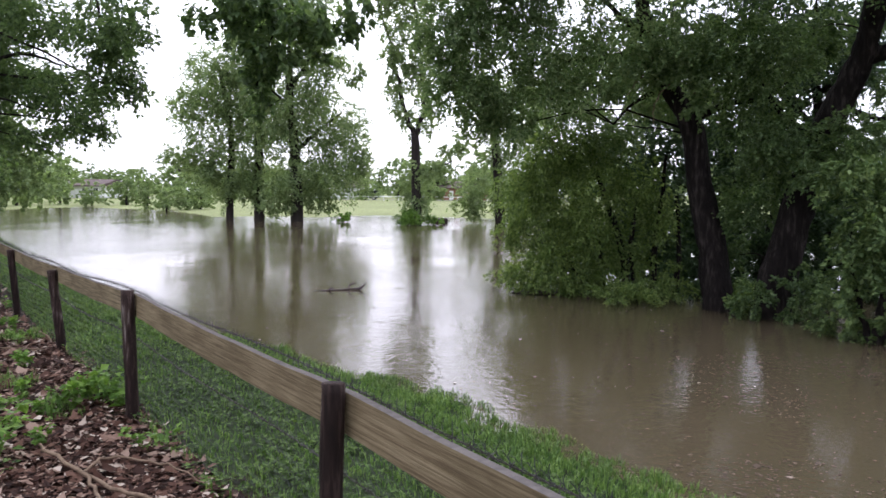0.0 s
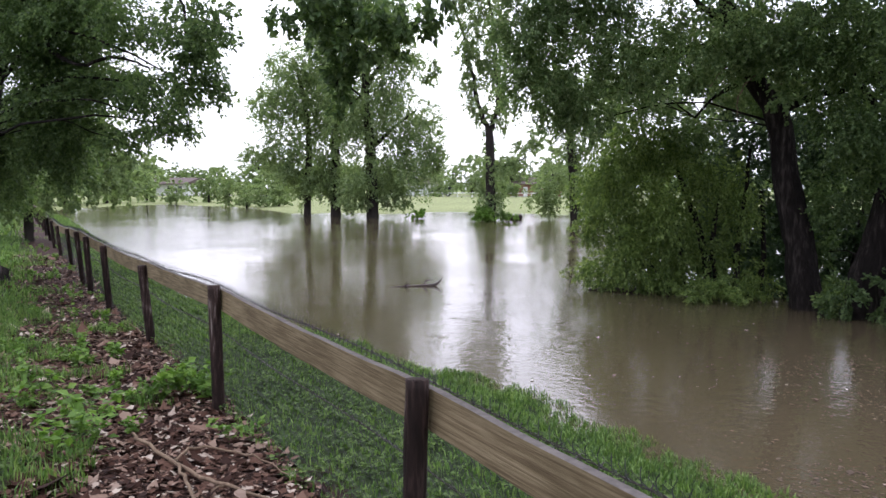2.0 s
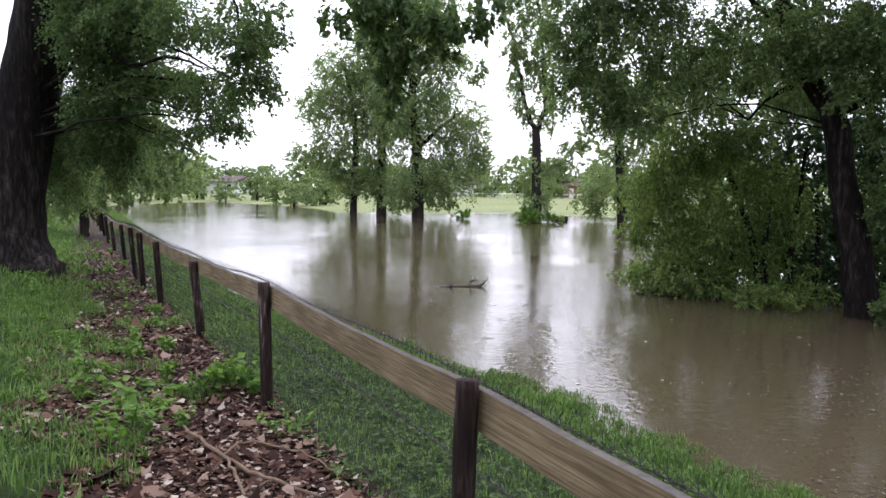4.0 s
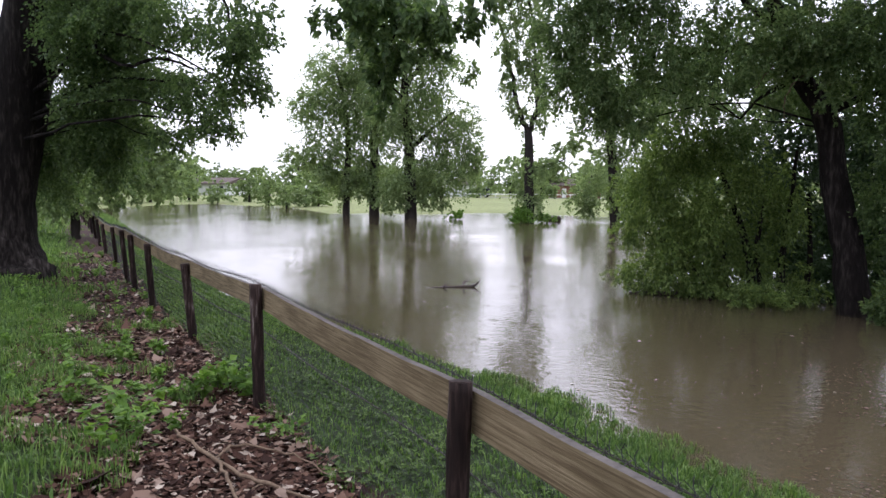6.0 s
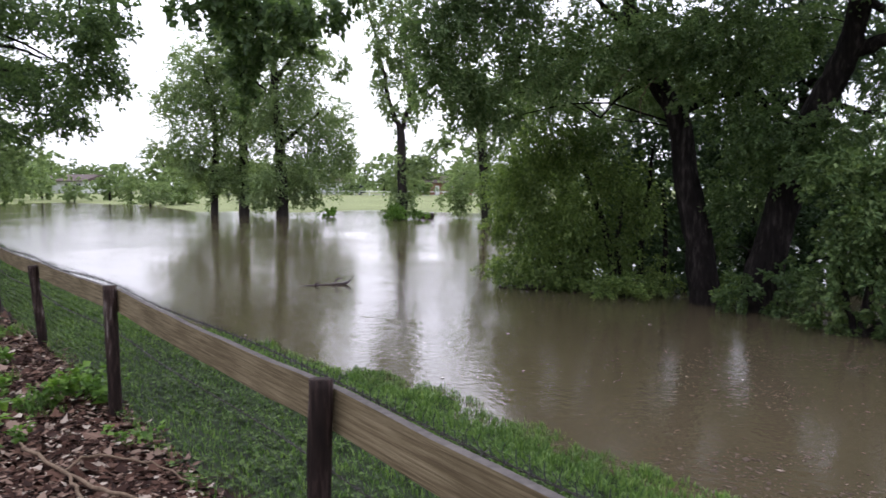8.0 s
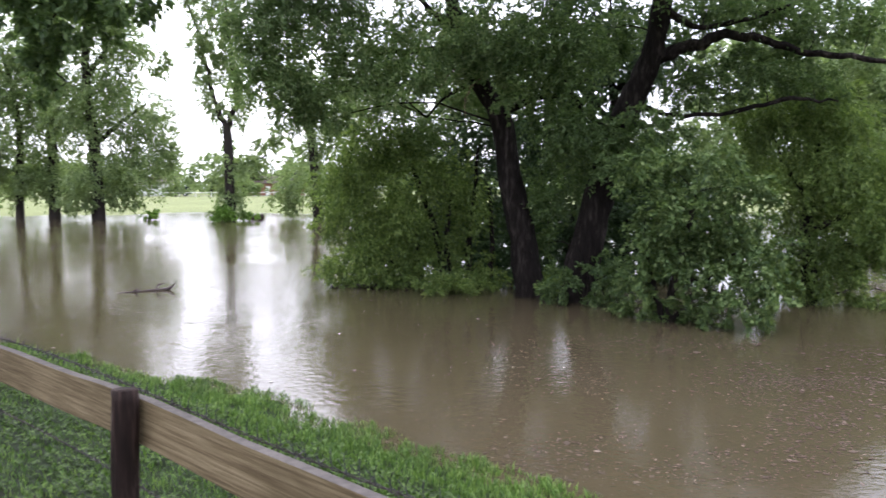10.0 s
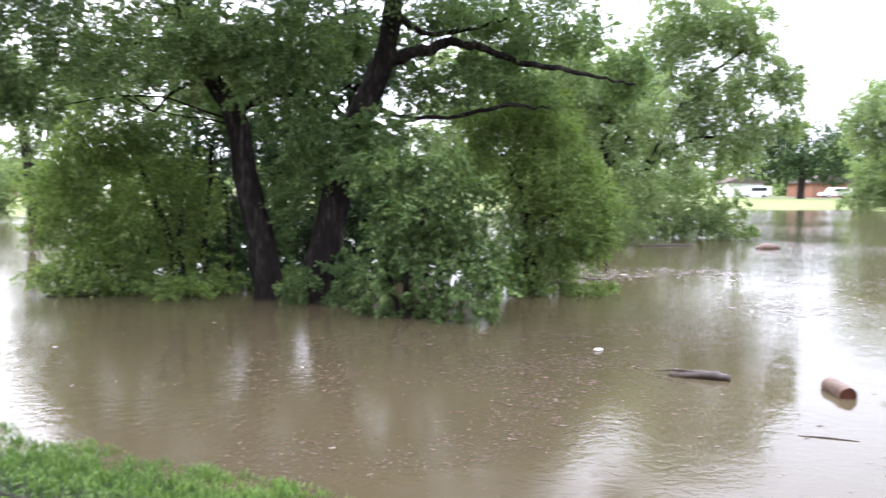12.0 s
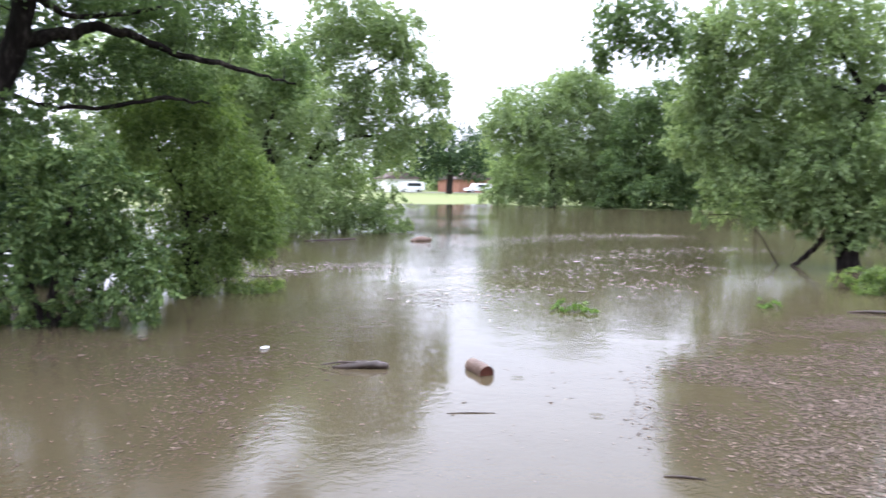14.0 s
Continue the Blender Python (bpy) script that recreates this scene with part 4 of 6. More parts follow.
SPECIES = [
    ("poplar_a", "tree", "cottonwood with pale green crown standing in flood water", BARK_FAR, LEAF_FAR_HAZED, 0.19, 2.5, {}),
    ("poplar_b", "tree", "tall cottonwood with drooping lower boughs in flood water", BARK_FAR, LEAF_FAR_HAZED, 0.19, 2.5, {}),
    ("poplar_c", "tree", "tallest cottonwood of the group, dark trunk in flood water", BARK_FAR, LEAF_FAR_HAZED, 0.19, 2.5, {}),
    ("poplar_d", "tree", "slim forked cottonwood with sparse leaves and leafy base", BARK_FAR, LEAF_FAR_HAZED, 0.17, 2.6, {}),
    ("poplar_e", "tree", "cottonwood with boughs hanging to the flood water", BARK_FAR, LEAF_FAR_HAZED, 0.19, 2.3, {}),
    ("leaning_cottonwood", "tree", "leaning cottonwood with thick dark trunk in the flood", BARK, LEAF_LIT, 0.068, 3.2, {}),
    ("willow_clump", "willow", "willow clump of thin stems, leaves trailing in water", BARK, LEAF_WILLOW, 0.09, 2.7, dict(narrow=0.48, droop=0.5, strand=0.8)),
    ("tall_cottonwood", "tree", "tall cottonwood with one long bending limb over the flood", BARK, LEAF, 0.068, 3.2, {}),
    ("leafy_bush", "bush", "pale leafy bush with branches dipping into the flood", BARK, LEAF_BUSH, 0.085, 2.7, {}),
    ("weeping_willow", "willow", "weeping willow with fine hanging leaves over the flood", BARK, LEAF_WILLOW, 0.088, 3.2, dict(narrow=0.38, droop=0.55, strand=0.65)),
    ("shore_cottonwood", "tree", "broad cottonwood with a leaning trunk in the flood", BARK, LEAF_FAR_HAZED, 0.14, 3.2, {}),
    ("round_cottonwood", "tree", "round-crowned pale green tree at the flooded shore", BARK_FAR, LEAF_FAR_HAZED, 0.26, 3.0, {}),
    ("dense_shore_tree", "tree", "dense dark green tree at the flooded shore", BARK_FAR, LEAF, 0.26, 3.2, {}),
    ("understory_bush", "bush", "thicket of thin stems between the flooded trunks, shade in its leaf colour", BARK, LEAF_DARK, 0.1, 2.6, {}),
    ("far_bank_tree", "tree", "grey-green tree behind the willow on the flooded bank", BARK, LEAF_FAR_HAZED, 0.14, 2.6, {}),
    ("back_cottonwood", "tree", "dense cottonwood behind the two flooded trunks, leaves coloured shade-dark", BARK, LEAF_DARK, 0.11, 2.6, {}),
    ("gap_tree", "tree", "dark round tree before the brick house", BARK_FAR, LEAF_DARK, 0.4, 2.4, dict(floor=0.1)),
    ("overhanging_cottonwood", "tree", "cottonwood leaning over water with a dead limb dipping in", BARK, LEAF_FAR_HAZED, 0.12, 3.0, {}),
    ("bank_cottonwood", "tree", "massive dark-barked cottonwood on the grassy bank", BARK, LEAF, 0.072, 2.9, dict(floor=0.15, sides=18, per=10)),
    ("bank_tree", "tree", "bright green tree on the bank beside the fence", BARK_FAR, LEAF_FAR_HAZED, 0.15, 2.8, dict(floor=0.1)),
]
NAMES = dict(poplar_a="cottonwood", poplar_b="cottonwood", poplar_c="cottonwood", poplar_d="cottonwood", poplar_e="cottonwood")
for i, (key, category, label, bark, leaf, size, fill, more) in enumerate(SPECIES):
    more = dict(more)
    if more.get("floor", -0.9) < 0:
        more["above"] = -0.03
    form = FORMS[key]
    if key == "bank_cottonwood":                          # leaf roof added above the view, to shade the hanging boughs and bank
        form = dict(form, crown=form["crown"] + [(-3, 6, 8.5, 2.2, 0.9), (-1, 5, 9.0, 2.0, 0.9), (-5, 9, 9.0, 2.4, 1.0), (-3, 9.5, 9.2, 2.0, 0.9), (-7, 10, 9.0, 2.4, 1.0)])
    if key == "understory_bush":                          # low wall of dark leaves added behind, to block light through the thicket
        form = dict(form, crown=form["crown"] + [(3.2 + 0.95 * q, 18.5 - 0.035 * q * q, z, 0.72, 0.62) for q in range(8) for z in (0.45, 1.35)])
    if key == "back_cottonwood":                          # the high crown that shades the thicket
        form = dict(form, crown=form["crown"] + [(7.6, 18.2, 9.8, 2.2, 1.6), (7.4, 15.2, 9.8, 2.2, 1.4), (6.0, 16.8, 10.6, 2.2, 1.4)])
    tree(NAMES.get(key, key), form, label, category, 10 + i, bark, leaf, size, fill, **more)

leaner = next(o for o in bpy.data.objects if o.name == "leaning_cottonwood")
trng0 = np.random.default_rng(3)
for line in ([(4.2, 14.1, 4.25, 0.022), (3.9, 13.9, 4.35, 0.018), (3.6, 13.8, 4.15, 0.013), (3.35, 13.75, 3.85, 0.006)],
             [(4.25, 14.1, 4.1, 0.02), (4.0, 13.85, 3.95, 0.014), (3.85, 13.8, 3.65, 0.01), (3.85, 13.8, 3.35, 0.005)],
             [(3.9, 13.9, 4.35, 0.012), (3.75, 13.8, 4.6, 0.009), (3.5, 13.75, 4.65, 0.004)],
             [(4.6, 14.05, 3.9, 0.018), (4.75, 13.8, 4.2, 0.013), (5.05, 13.7, 4.4, 0.006)]):
    v, f = tube(line, 6, 6, 0.1, trng0, 0.012)
    child("dead_branch", mesh_of("dead_branch", v - np.array(leaner.location), f, DEADWOOD, True), leaner, "bare pale dead branch")

# ---- the fence ----
PITCH = 3.72
DIP_AT, DIP = (-5, 0, 1, 2, 3, 4, 5, 6, 16), (0.0, -0.005, -0.016, -0.1, -0.128, -0.064, -0.17, -0.25, -0.28)
SHORT_AT, SHORT = (1, 2, 3, 4, 5, 16), (0.01, 0.075, 0.045, 0.06, 0.06, 0.05)   # how far posts end below the board
BEND_AT, BEND = (0, 1, 2, 3, 4, 5, 6, 16), (0.0, -0.015, -0.085, -0.2, -0.37, -0.36, -0.44, -0.6)


def fence_point(s, n=0.0, z=0.0):
    p = FOOT + ALONG * s + ACROSS * n
    return Vector((p.x, p.y, z))


def rail_top(k):
    return 1.31 + float(np.interp(k, DIP_AT, DIP)) - 0.004 * max(0, k)


def fence_line(s, n=0.0, z=0.0):
    """A point of the fence, which bends slightly away from the river."""
    return fence_point(s, n + float(np.interp(s / PITCH, BEND_AT, BEND)), z)


fence = thing("fence", fence_line(0, 0, 0.2), "timber post fence with one weathered board rail and chain-link mesh", "fence")
turn = math.atan2(ALONG.y, ALONG.x)
fi = Matrix.Translation(fence_line(0, 0, 0.2)).inverted()
frng = np.random.default_rng(5)
POSTS = range(-5, 17)
for k in [*POSTS, 3.6]:                                   # one post more was set in between
    foot = fence_line(k * PITCH)
    top = rail_top(k) + 0.015 - float(np.interp(k, SHORT_AT, SHORT, left=0.0))
    base = float(height(foot.x, foot.y)) - 0.15
    lean = frng.normal(0, 0.018, 2) + np.array([0.12, 0.03]) * float(np.interp(k, (0, 1, 2, 16), (0.0, 0.4, 1.0, 1.0)))
    rr = 0.052 * frng.uniform(0.92, 1.08)
    v, f = tube([(foot.x + lean[0], foot.y + lean[1], base, rr * 1.05), (foot.x + lean[0] / 2, foot.y + lean[1] / 2, (base + top) / 2, rr), (foot.x, foot.y, top - 0.012, rr), (foot.x, foot.y, top, rr * 0.86)], 14, 4, 0.03, frng)
    bm = bmesh.new()
    me = mesh_of("post", v, f, POST, True)
    bm.from_mesh(me)
    ring = [e for e in bm.edges if e.is_boundary and e.verts[0].co.z > top - 0.1]
    bmesh.ops.edgeloop_fill(bm, edges=ring)
    bm.to_mesh(me)
    bm.free()
    me.transform(fi)
    child("post", me, fence, "dark round timber post")
for k in list(POSTS)[:-1]:
    a, b = fence_line(k * PITCH, 0.075, rail_top(k)), fence_line((k + 1) * PITCH, 0.075, rail_top(k + 1))
    bm = bmesh.new()
    long = (b - a).length
    box(bm, 0.002, -0.02, -0.175, long - 0.002, 0.02, 0.0, 0.004)
    bmesh.ops.subdivide_edges(bm, edges=[e for e in bm.edges if abs(e.verts[0].co.x - e.verts[1].co.x) > 1], cuts=10)
    sag = frng.uniform(-0.012, 0.012)
    for v in bm.verts:
        u = v.co.x / long
        v.co.z += -0.02 * math.sin(math.pi * u) + 0.003 * math.sin(v.co.x * 6 + k)
        v.co.y += sag * math.sin(math.pi * u)
    me = bpy.data.meshes.new("board")
    bm.normal_update()
    for fc in bm.faces:
        fc.material_index = 1 if fc.normal.z > 0.7 else 0
    bm.to_mesh(me)
    bm.free()
    me.materials.append(BOARD)
    me.materials.append(BOARD_TOP)
    board = child("board", me, fence, "weathered grey-brown board rail")
    xa = (b - a).normalized()
    ya = Vector((0, 0, 1)).cross(xa).normalized()
    m = Matrix((xa, ya, xa.cross(ya))).transposed().to_4x4()
    board.matrix_local = fi @ Matrix.Translation(a) @ m


def wires(lines, radius):
    vs, fs, o = [], [], 0
    for p in lines:
        v, f = tube([(*q, radius) for q in p], 3, 1, 0.0)
        vs.append(v)
        fs.append(f + o)
        o += len(v)
    return np.vstack(vs), np.vstack(fs)


def ground_at(s, n):
    p = fence_line(s, n)
    return float(height(p.x, p.y))


RAIL_Z = [rail_top(k) for k in POSTS]
mesh_lines = []
LINK = 0.062                                              # chain-link diamonds, woven of zigzag wires
for j, s in enumerate(np.arange(-2, 22, LINK)):
    z1 = float(np.interp(s / PITCH, list(POSTS), RAIL_Z)) + 0.03
    g = ground_at(s, 0.1) + 0.01
    rows = np.arange(g, z1, LINK / 2)
    mesh_lines.append([fence_line(s + (LINK / 2 if i % 2 else -LINK / 2), 0.105 + (0.003 if (i + j) % 2 else -0.003), z) for i, z in enumerate(rows)])
for s in np.arange(22, 58, 0.3):
    z1 = float(np.interp(s / PITCH, list(POSTS), RAIL_Z))
    mesh_lines.append([fence_line(s, 0.105, ground_at(s, 0.1)), fence_line(s, 0.105, z1 - 0.4), fence_line(s, 0.105, z1)])
v, f = wires(mesh_lines, 0.0016)
me = mesh_of("wire_mesh", v, f, WIRE)
me.transform(fi)
child("wire_mesh", me, fence, "dull galvanised chain-link mesh")
def wire_height(s, drop):
    return float(np.interp(s / PITCH, list(POSTS), RAIL_Z)) - drop + 0.015 * math.sin(s * 1.7)


BARBED = rough_material("rusty_barbed_wire", [(0.3, (0.02, 0.017, 0.016)), (0.7, (0.075, 0.065, 0.06))], 8, 60, 0.6, 0.001)
for name, n0, drop, label in (("barbed_wire", 0.122, 0.004, "dark twisted barbed wire along the board's top"), ("barbed_wire", 0.15, 0.42, "dark barbed wire strung below the board")):
    strand = []
    for ph in (0.0, math.pi):
        strand.append([fence_line(s, n0 + 0.004 * math.sin(s * 52 + ph), wire_height(s, drop) + 0.004 * math.cos(s * 52 + ph)) for s in np.arange(-2, 22, 0.03)])
    strand.append([fence_line(s, n0, wire_height(s, drop)) for s in np.arange(22, 42, 0.2)])
    for j, s in enumerate(np.arange(-2, 30, 0.11)):
        z, t = wire_height(s, drop), j * 1.3
        for q in (t, t + 1.7):
            d = Vector((math.cos(q) * ACROSS.x, math.cos(q) * ACROSS.y, math.sin(q))) * 0.017
            c = fence_line(s, n0, z)
            strand.append([c - d, c + ALONG * 0.004, c + d])
        c = fence_line(s, n0, z)
        strand.append([c - ALONG * 0.009 + Vector((0, 0, 0.004)), c + Vector((0, 0, -0.003)), c + ALONG * 0.009 + Vector((0, 0, 0.004))])
    v, f = wires(strand, 0.0026)
    me = mesh_of("barbed_wire", v, f, BARBED)
    me.transform(fi)
    child(name, me, fence, label)
twists = []                                               # cut wire ends above the board
for j, s in enumerate(np.arange(-2, 40, LINK)):
    z = float(np.interp(s / PITCH, list(POSTS), RAIL_Z)) + 0.02
    twists.append([fence_line(s - 0.012, 0.105, z - 0.03), fence_line(s, 0.108, z), fence_line(s + 0.01 * math.sin(j), 0.115, z + 0.022)])
v, f = wires(twists, 0.0018)
me = mesh_of("wire_fringe", v, f, WIRE)
me.transform(fi)
tagged(child("wire_fringe", me, fence), "twisted wire ends along the mesh top", kind="stuff")

# ---- the bank: grass, dead leaves ----
grng = np.random.default_rng(21)


def blades(spots, tall, wide, lean=0.5):
    n = len(spots)
    a = grng.uniform(0, 2 * np.pi, n)
    out = np.stack([np.cos(a), np.sin(a), np.zeros(n)], 1)
    side = np.stack([-np.sin(a), np.cos(a), np.zeros(n)], 1)
    h = (tall * grng.uniform(0.5, 1.4, n))[:, None]
    w = (wide * grng.uniform(0.7, 1.4, n))[:, None]
    k = (lean * grng.uniform(0.1, 1.2, n))[:, None]
    up = np.array([0, 0, 1.0])
    mid = spots + up * h * 0.6 + out * h * k * 0.3
    v = np.stack([spots - side * w, mid + side * w, spots + up * h * (1 - 0.35 * k) + out * h * k, mid - side * w], 1).reshape(-1, 3)
    i = np.arange(n)[:, None] * 4
    f = np.concatenate([i + [[0, 1, 3]], i + [[1, 2, 3]]], 1).reshape(-1, 3)
    return v, f


def scatter(s0, s1, n0, n1, count):
    s, n = grng.uniform(s0, s1, count), grng.uniform(n0, n1, count)
    x, y = FOOT.x + ALONG.x * s + ACROSS.x * n, FOOT.y + ALONG.y * s + ACROSS.y * n
    return np.stack([x, y, height(x, y)], 1), s, n


def patchy(p, scale, seed):
    return np.array([noise.noise(Vector((a * scale, b * scale, seed))) for a, b in p[:, :2]])


def grass(name, label, patches):
    vs, fs, o = [], [], 0
    for (s0, s1, n0, n1, count, tall, wide) in patches:
        p, s, n = scatter(s0, s1, n0, n1, count)
        k = patchy(p, 0.9, 3.0)
        if n1 <= 0.01:
            keep = (n < -1.25 + 0.9 * k) | (k > 0.3)
        else:
            keep = (p[:, 2] > -0.04) & (n > -0.02 + 0.2 * k)
        tuft = patchy(p, 5.5, 7.0) + 0.6 * patchy(p, 14.0, 1.0)
        keep &= tuft > grng.uniform(-0.75, 0.15, len(p))
        v, f = blades(p[keep], tall * (1.0 + 0.9 * tuft[keep]), wide)
        vs.append(v)
        fs.append(f + o)
        o += len(v)
    return tagged(new(name, mesh_of(name, np.vstack(vs), np.vstack(fs), GRASS)), label, "grass", kind="stuff")


grass("bank_grass", "wet green grass on the slope between fence and water",
      [(-16, -4, 0, 3.3, 16000, 0.1, 0.012), (-4, 7, 0, 1.7, 17000, 0.07, 0.004), (-4, 7, 1.6, 3.3, 52000, 0.066, 0.0046), (7, 16, 0, 3.0, 40000, 0.09, 0.007), (16, 60, 0, 2.6, 30000, 0.12, 0.014)])
grass("verge_grass", "rough bright grass and weeds beside the leaf-strewn path",
      [(-16, 2, -8, 0, 26000, 0.1, 0.013), (2, 12, -6, 0, 90000, 0.11, 0.0045), (12, 30, -9, 0, 50000, 0.12, 0.009), (30, 60, -12, 0, 30000, 0.16, 0.016)])


def ground_herbs():
    """Clover-like herbs: small flat leaves in threes, thick on the slope and thin on the verge."""
    ps = []
    for s0, s1, n0, n1, count in ((-4, 8, 0.0, 2.3, 10000), (8, 18, 0.0, 2.2, 9000), (2.5, 14, -4.5, -0.9, 7000)):
        p, s, n = scatter(s0, s1, n0, n1, count)
        k = patchy(p, 1.6, 12.0) + 0.5 * patchy(p, 5.0, 2.0)
        ps.append(p[(k > grng.uniform(-0.7, 0.35, len(p))) & (p[:, 2] > 0.0)])
    p = np.vstack(ps)
    p = p + np.array([0, 0, 1.0]) * (0.02 + 0.07 * grng.uniform(0, 1, len(p)) ** 1.5)[:, None]
    a = grng.uniform(0, 2.1, len(p))
    way = np.concatenate([np.stack([np.cos(a + q), np.sin(a + q), np.full(len(p), 0.15)], 1) for q in (0.0, 2.1, 4.2)])
    v, f = leaves(grng, np.vstack([p, p, p]), way * 2.5, 0.036, 0.85, 2.0)
    return tagged(new("ground_herbs", mesh_of("ground_herbs", v, f, HERB)), "low clover-like herbs mixed into the bank's grass", "herbs", kind="stuff")


ground_herbs()


def curled(rng, centre, size):
    """Fallen leaves: a toothed heart-shaped outline, folded at the rib and curled."""
    n = len(centre)
    a = rng.uniform(0, 2 * np.pi, n)
    rim = np.array([(0.0, 0.0), (0.16, 0.36), (0.5, 0.46), (0.62, 0.3), (1.05, 0.0), (0.62, -0.3), (0.5, -0.46), (0.16, -0.36)])
    rim = rim[None] * rng.uniform(0.88, 1.12, (n, 8, 1)) * (size * rng.uniform(0.6, 1.3, n))[:, None, None]
    fold, curl = rng.normal(0.1, 0.22, n)[:, None], rng.normal(0.08, 0.2, n)[:, None]
    lift = np.abs(rim[..., 1]) * fold + (rim[..., 0] ** 2) * curl / size[:, None]
    tilt = rng.normal(0, 0.16, (n, 2))
    lift = lift + rim[..., 0] * tilt[:, :1] + rim[..., 1] * tilt[:, 1:]
    x = rim[..., 0] * np.cos(a)[:, None] - rim[..., 1] * np.sin(a)[:, None]
    y = rim[..., 0] * np.sin(a)[:, None] + rim[..., 1] * np.cos(a)[:, None]
    v = centre[:, None] + np.stack([x, y, lift - lift.min(1)[:, None] * 0.6], -1)
    k = np.arange(n)[:, None] * 8
    f = np.concatenate([k + [list(q)] for q in ((0, 4, 3), (0, 3, 2), (0, 2, 1), (0, 5, 4), (0, 6, 5), (0, 7, 6))])
    return v.reshape(-1, 3), f


def dead_leaves():
    p1, s1, n1 = scatter(1, 9, -2.4, 0.14, 42000)
    p2, s2, n2 = scatter(9, 22, -2.2, 0.1, 14000)
    p3, s3, n3 = scatter(-14, 1, -2.4, 0.12, 14000)
    p = np.vstack([p1, p2, p3])
    n = np.concatenate([n1, n2, n3])
    keep = n > -1.75 + 1.0 * patchy(p, 0.9, 3.0)
    p = p[keep] + np.stack([np.zeros(keep.sum())] * 2 + [grng.uniform(0.004, 0.035, keep.sum())], 1)
    v, f = curled(grng, p, 0.036 * np.exp(grng.normal(0, 0.45, len(p))))
    return tagged(new("leaf_litter", mesh_of("leaf_litter", v, f, DEAD_LEAF)), "brown fallen leaves strewn along the fence", "leaf litter", kind="stuff")


dead_leaves()

# ---- far shore ----
PROTO = {}


def far_tree(kind, x, y, tall, wide, seed):
    z = float(height(x, y)) - 0.2
    m = Matrix.LocRotScale((x, y, z), Euler((0, 0, seed * 1.7)), (wide / 8, wide / 8, tall / 10))
    if kind in PROTO:
        ob = copy_thing(PROTO[kind], pose(0, 0, 0))
        ob.matrix_basis = m
        return ob
    rng = np.random.default_rng(seed)
    crown = [(rng.normal(0, 2.0), rng.normal(0, 2.0), rng.uniform(0.9, 8.4), rng.uniform(1.2, 2.0), rng.uniform(0.9, 1.6)) for _ in range(15)]
    crown += [(rng.normal(0, 0.6), rng.normal(0, 0.6), 9.0, 1.4, 1.2), (0, 0, 5, 2.2, 2.5)]
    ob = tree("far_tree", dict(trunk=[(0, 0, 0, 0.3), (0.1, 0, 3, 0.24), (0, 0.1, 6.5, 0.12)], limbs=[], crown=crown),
              "distant leafy tree beyond the field", "tree", seed, BARK_FAR, LEAF_FAR_HAZED, 0.55, 1.7, floor=-0.3, sides=6, group="far trees")
    ob.matrix_basis = m
    PROTO[kind] = ob
    return ob


trng = np.random.default_rng(77)
for i, az in enumerate(np.linspace(-48, 100, 110)):
    r = 195 + trng.uniform(-14, 40)
    tall = trng.uniform(6.0, 13.5)
    if -20 < az < -8:
        tall *= 0.8
    far_tree(i % 4, r * math.sin(radians(az)), r * math.cos(radians(az)), tall, tall * trng.uniform(0.8, 1.3), 200 + i)
for i, (az, r, tall) in enumerate([(-25.5, 112, 5), (-23.6, 104, 3.2), (-21.5, 108, 4.5), (-20.2, 92, 3.6), (-19.0, 86, 2.6), (-17.6, 84, 3.2), (-16.8, 86, 3.6), (-28, 105, 6), (-30.5, 98, 7.5), (-33, 94, 9), (-15, 140, 7), (-9, 150, 6), (-5.5, 165, 5), (-1, 160, 6.5), (2.5, 150, 7), (-12, 165, 7), (-36, 95, 9), (-39, 95, 10), (-26.8, 128, 8), (60, 140, 9), (62.5, 130, 7), (66, 110, 8), (70, 100, 9), (75, 92, 9), (80, 88, 10), (86, 84, 10), (92, 80, 10), (71, 82, 8), (73, 78, 8.5), (76, 75, 8), (78.5, 74, 9), (81, 72, 9), (83.5, 71, 9.5), (88, 70, 10)]):
    far_tree(i % 4, r * math.sin(radians(az)), r * math.cos(radians(az)), tall, tall * 0.95, 400 + i)

# ---- unseen tree behind the walker, added to hold the bough and shade the bank ----
overhead = tree("overhead_cottonwood", dict(trunk=[(4.5, -7.0, 0.3, 0.36), (4.6, -6.8, 3.5, 0.3), (5.0, -6.0, 6.5, 0.22)],
                                 limbs=[[(5.0, -6.0, 6.5, 0.12), (6.0, -3.0, 7.6, 0.08), (6.8, 0.0, 6.6, 0.03), (6.9, 1.5, 5.2, 0.012), (6.75, 1.9, 4.2, 0.004)],
                                        [(4.8, -6.4, 5.4, 0.12), (2.5, -3.5, 7.6, 0.09), (0.0, -1.0, 8.4, 0.06), (-1.5, 1.0, 8.6, 0.03)]],
                                 crown=[(6.2, -3.0, 7.8, 1.2, 0.7), (4.6, -6.2, 8.4, 2.0, 1.4), (6.9, 0.2, 6.9, 0.5, 0.3), (2.4, -3.2, 8.2, 1.8, 0.9), (0.0, -0.6, 9.0, 1.8, 0.9), (-2.2, 1.6, 9.2, 1.8, 0.9), (-0.5, -4.0, 8.6, 2.0, 1.0)]),
     "unseen cottonwood added to shade the bank and hold one leafy bough overhead", "tree", 61, BARK, LEAF, 0.065, 2.4, floor=0.2, auto=False)
v, f = foliage(np.random.default_rng(8), FORMS["near_overhang"]["crown"], 0.042, 2.6, 0.5, 0.7, 0.7, 6)
child("hanging_bough", mesh_of("hanging_bough", v - np.array(overhead.location), f, LEAF), overhead, "leafy bough hanging into view")

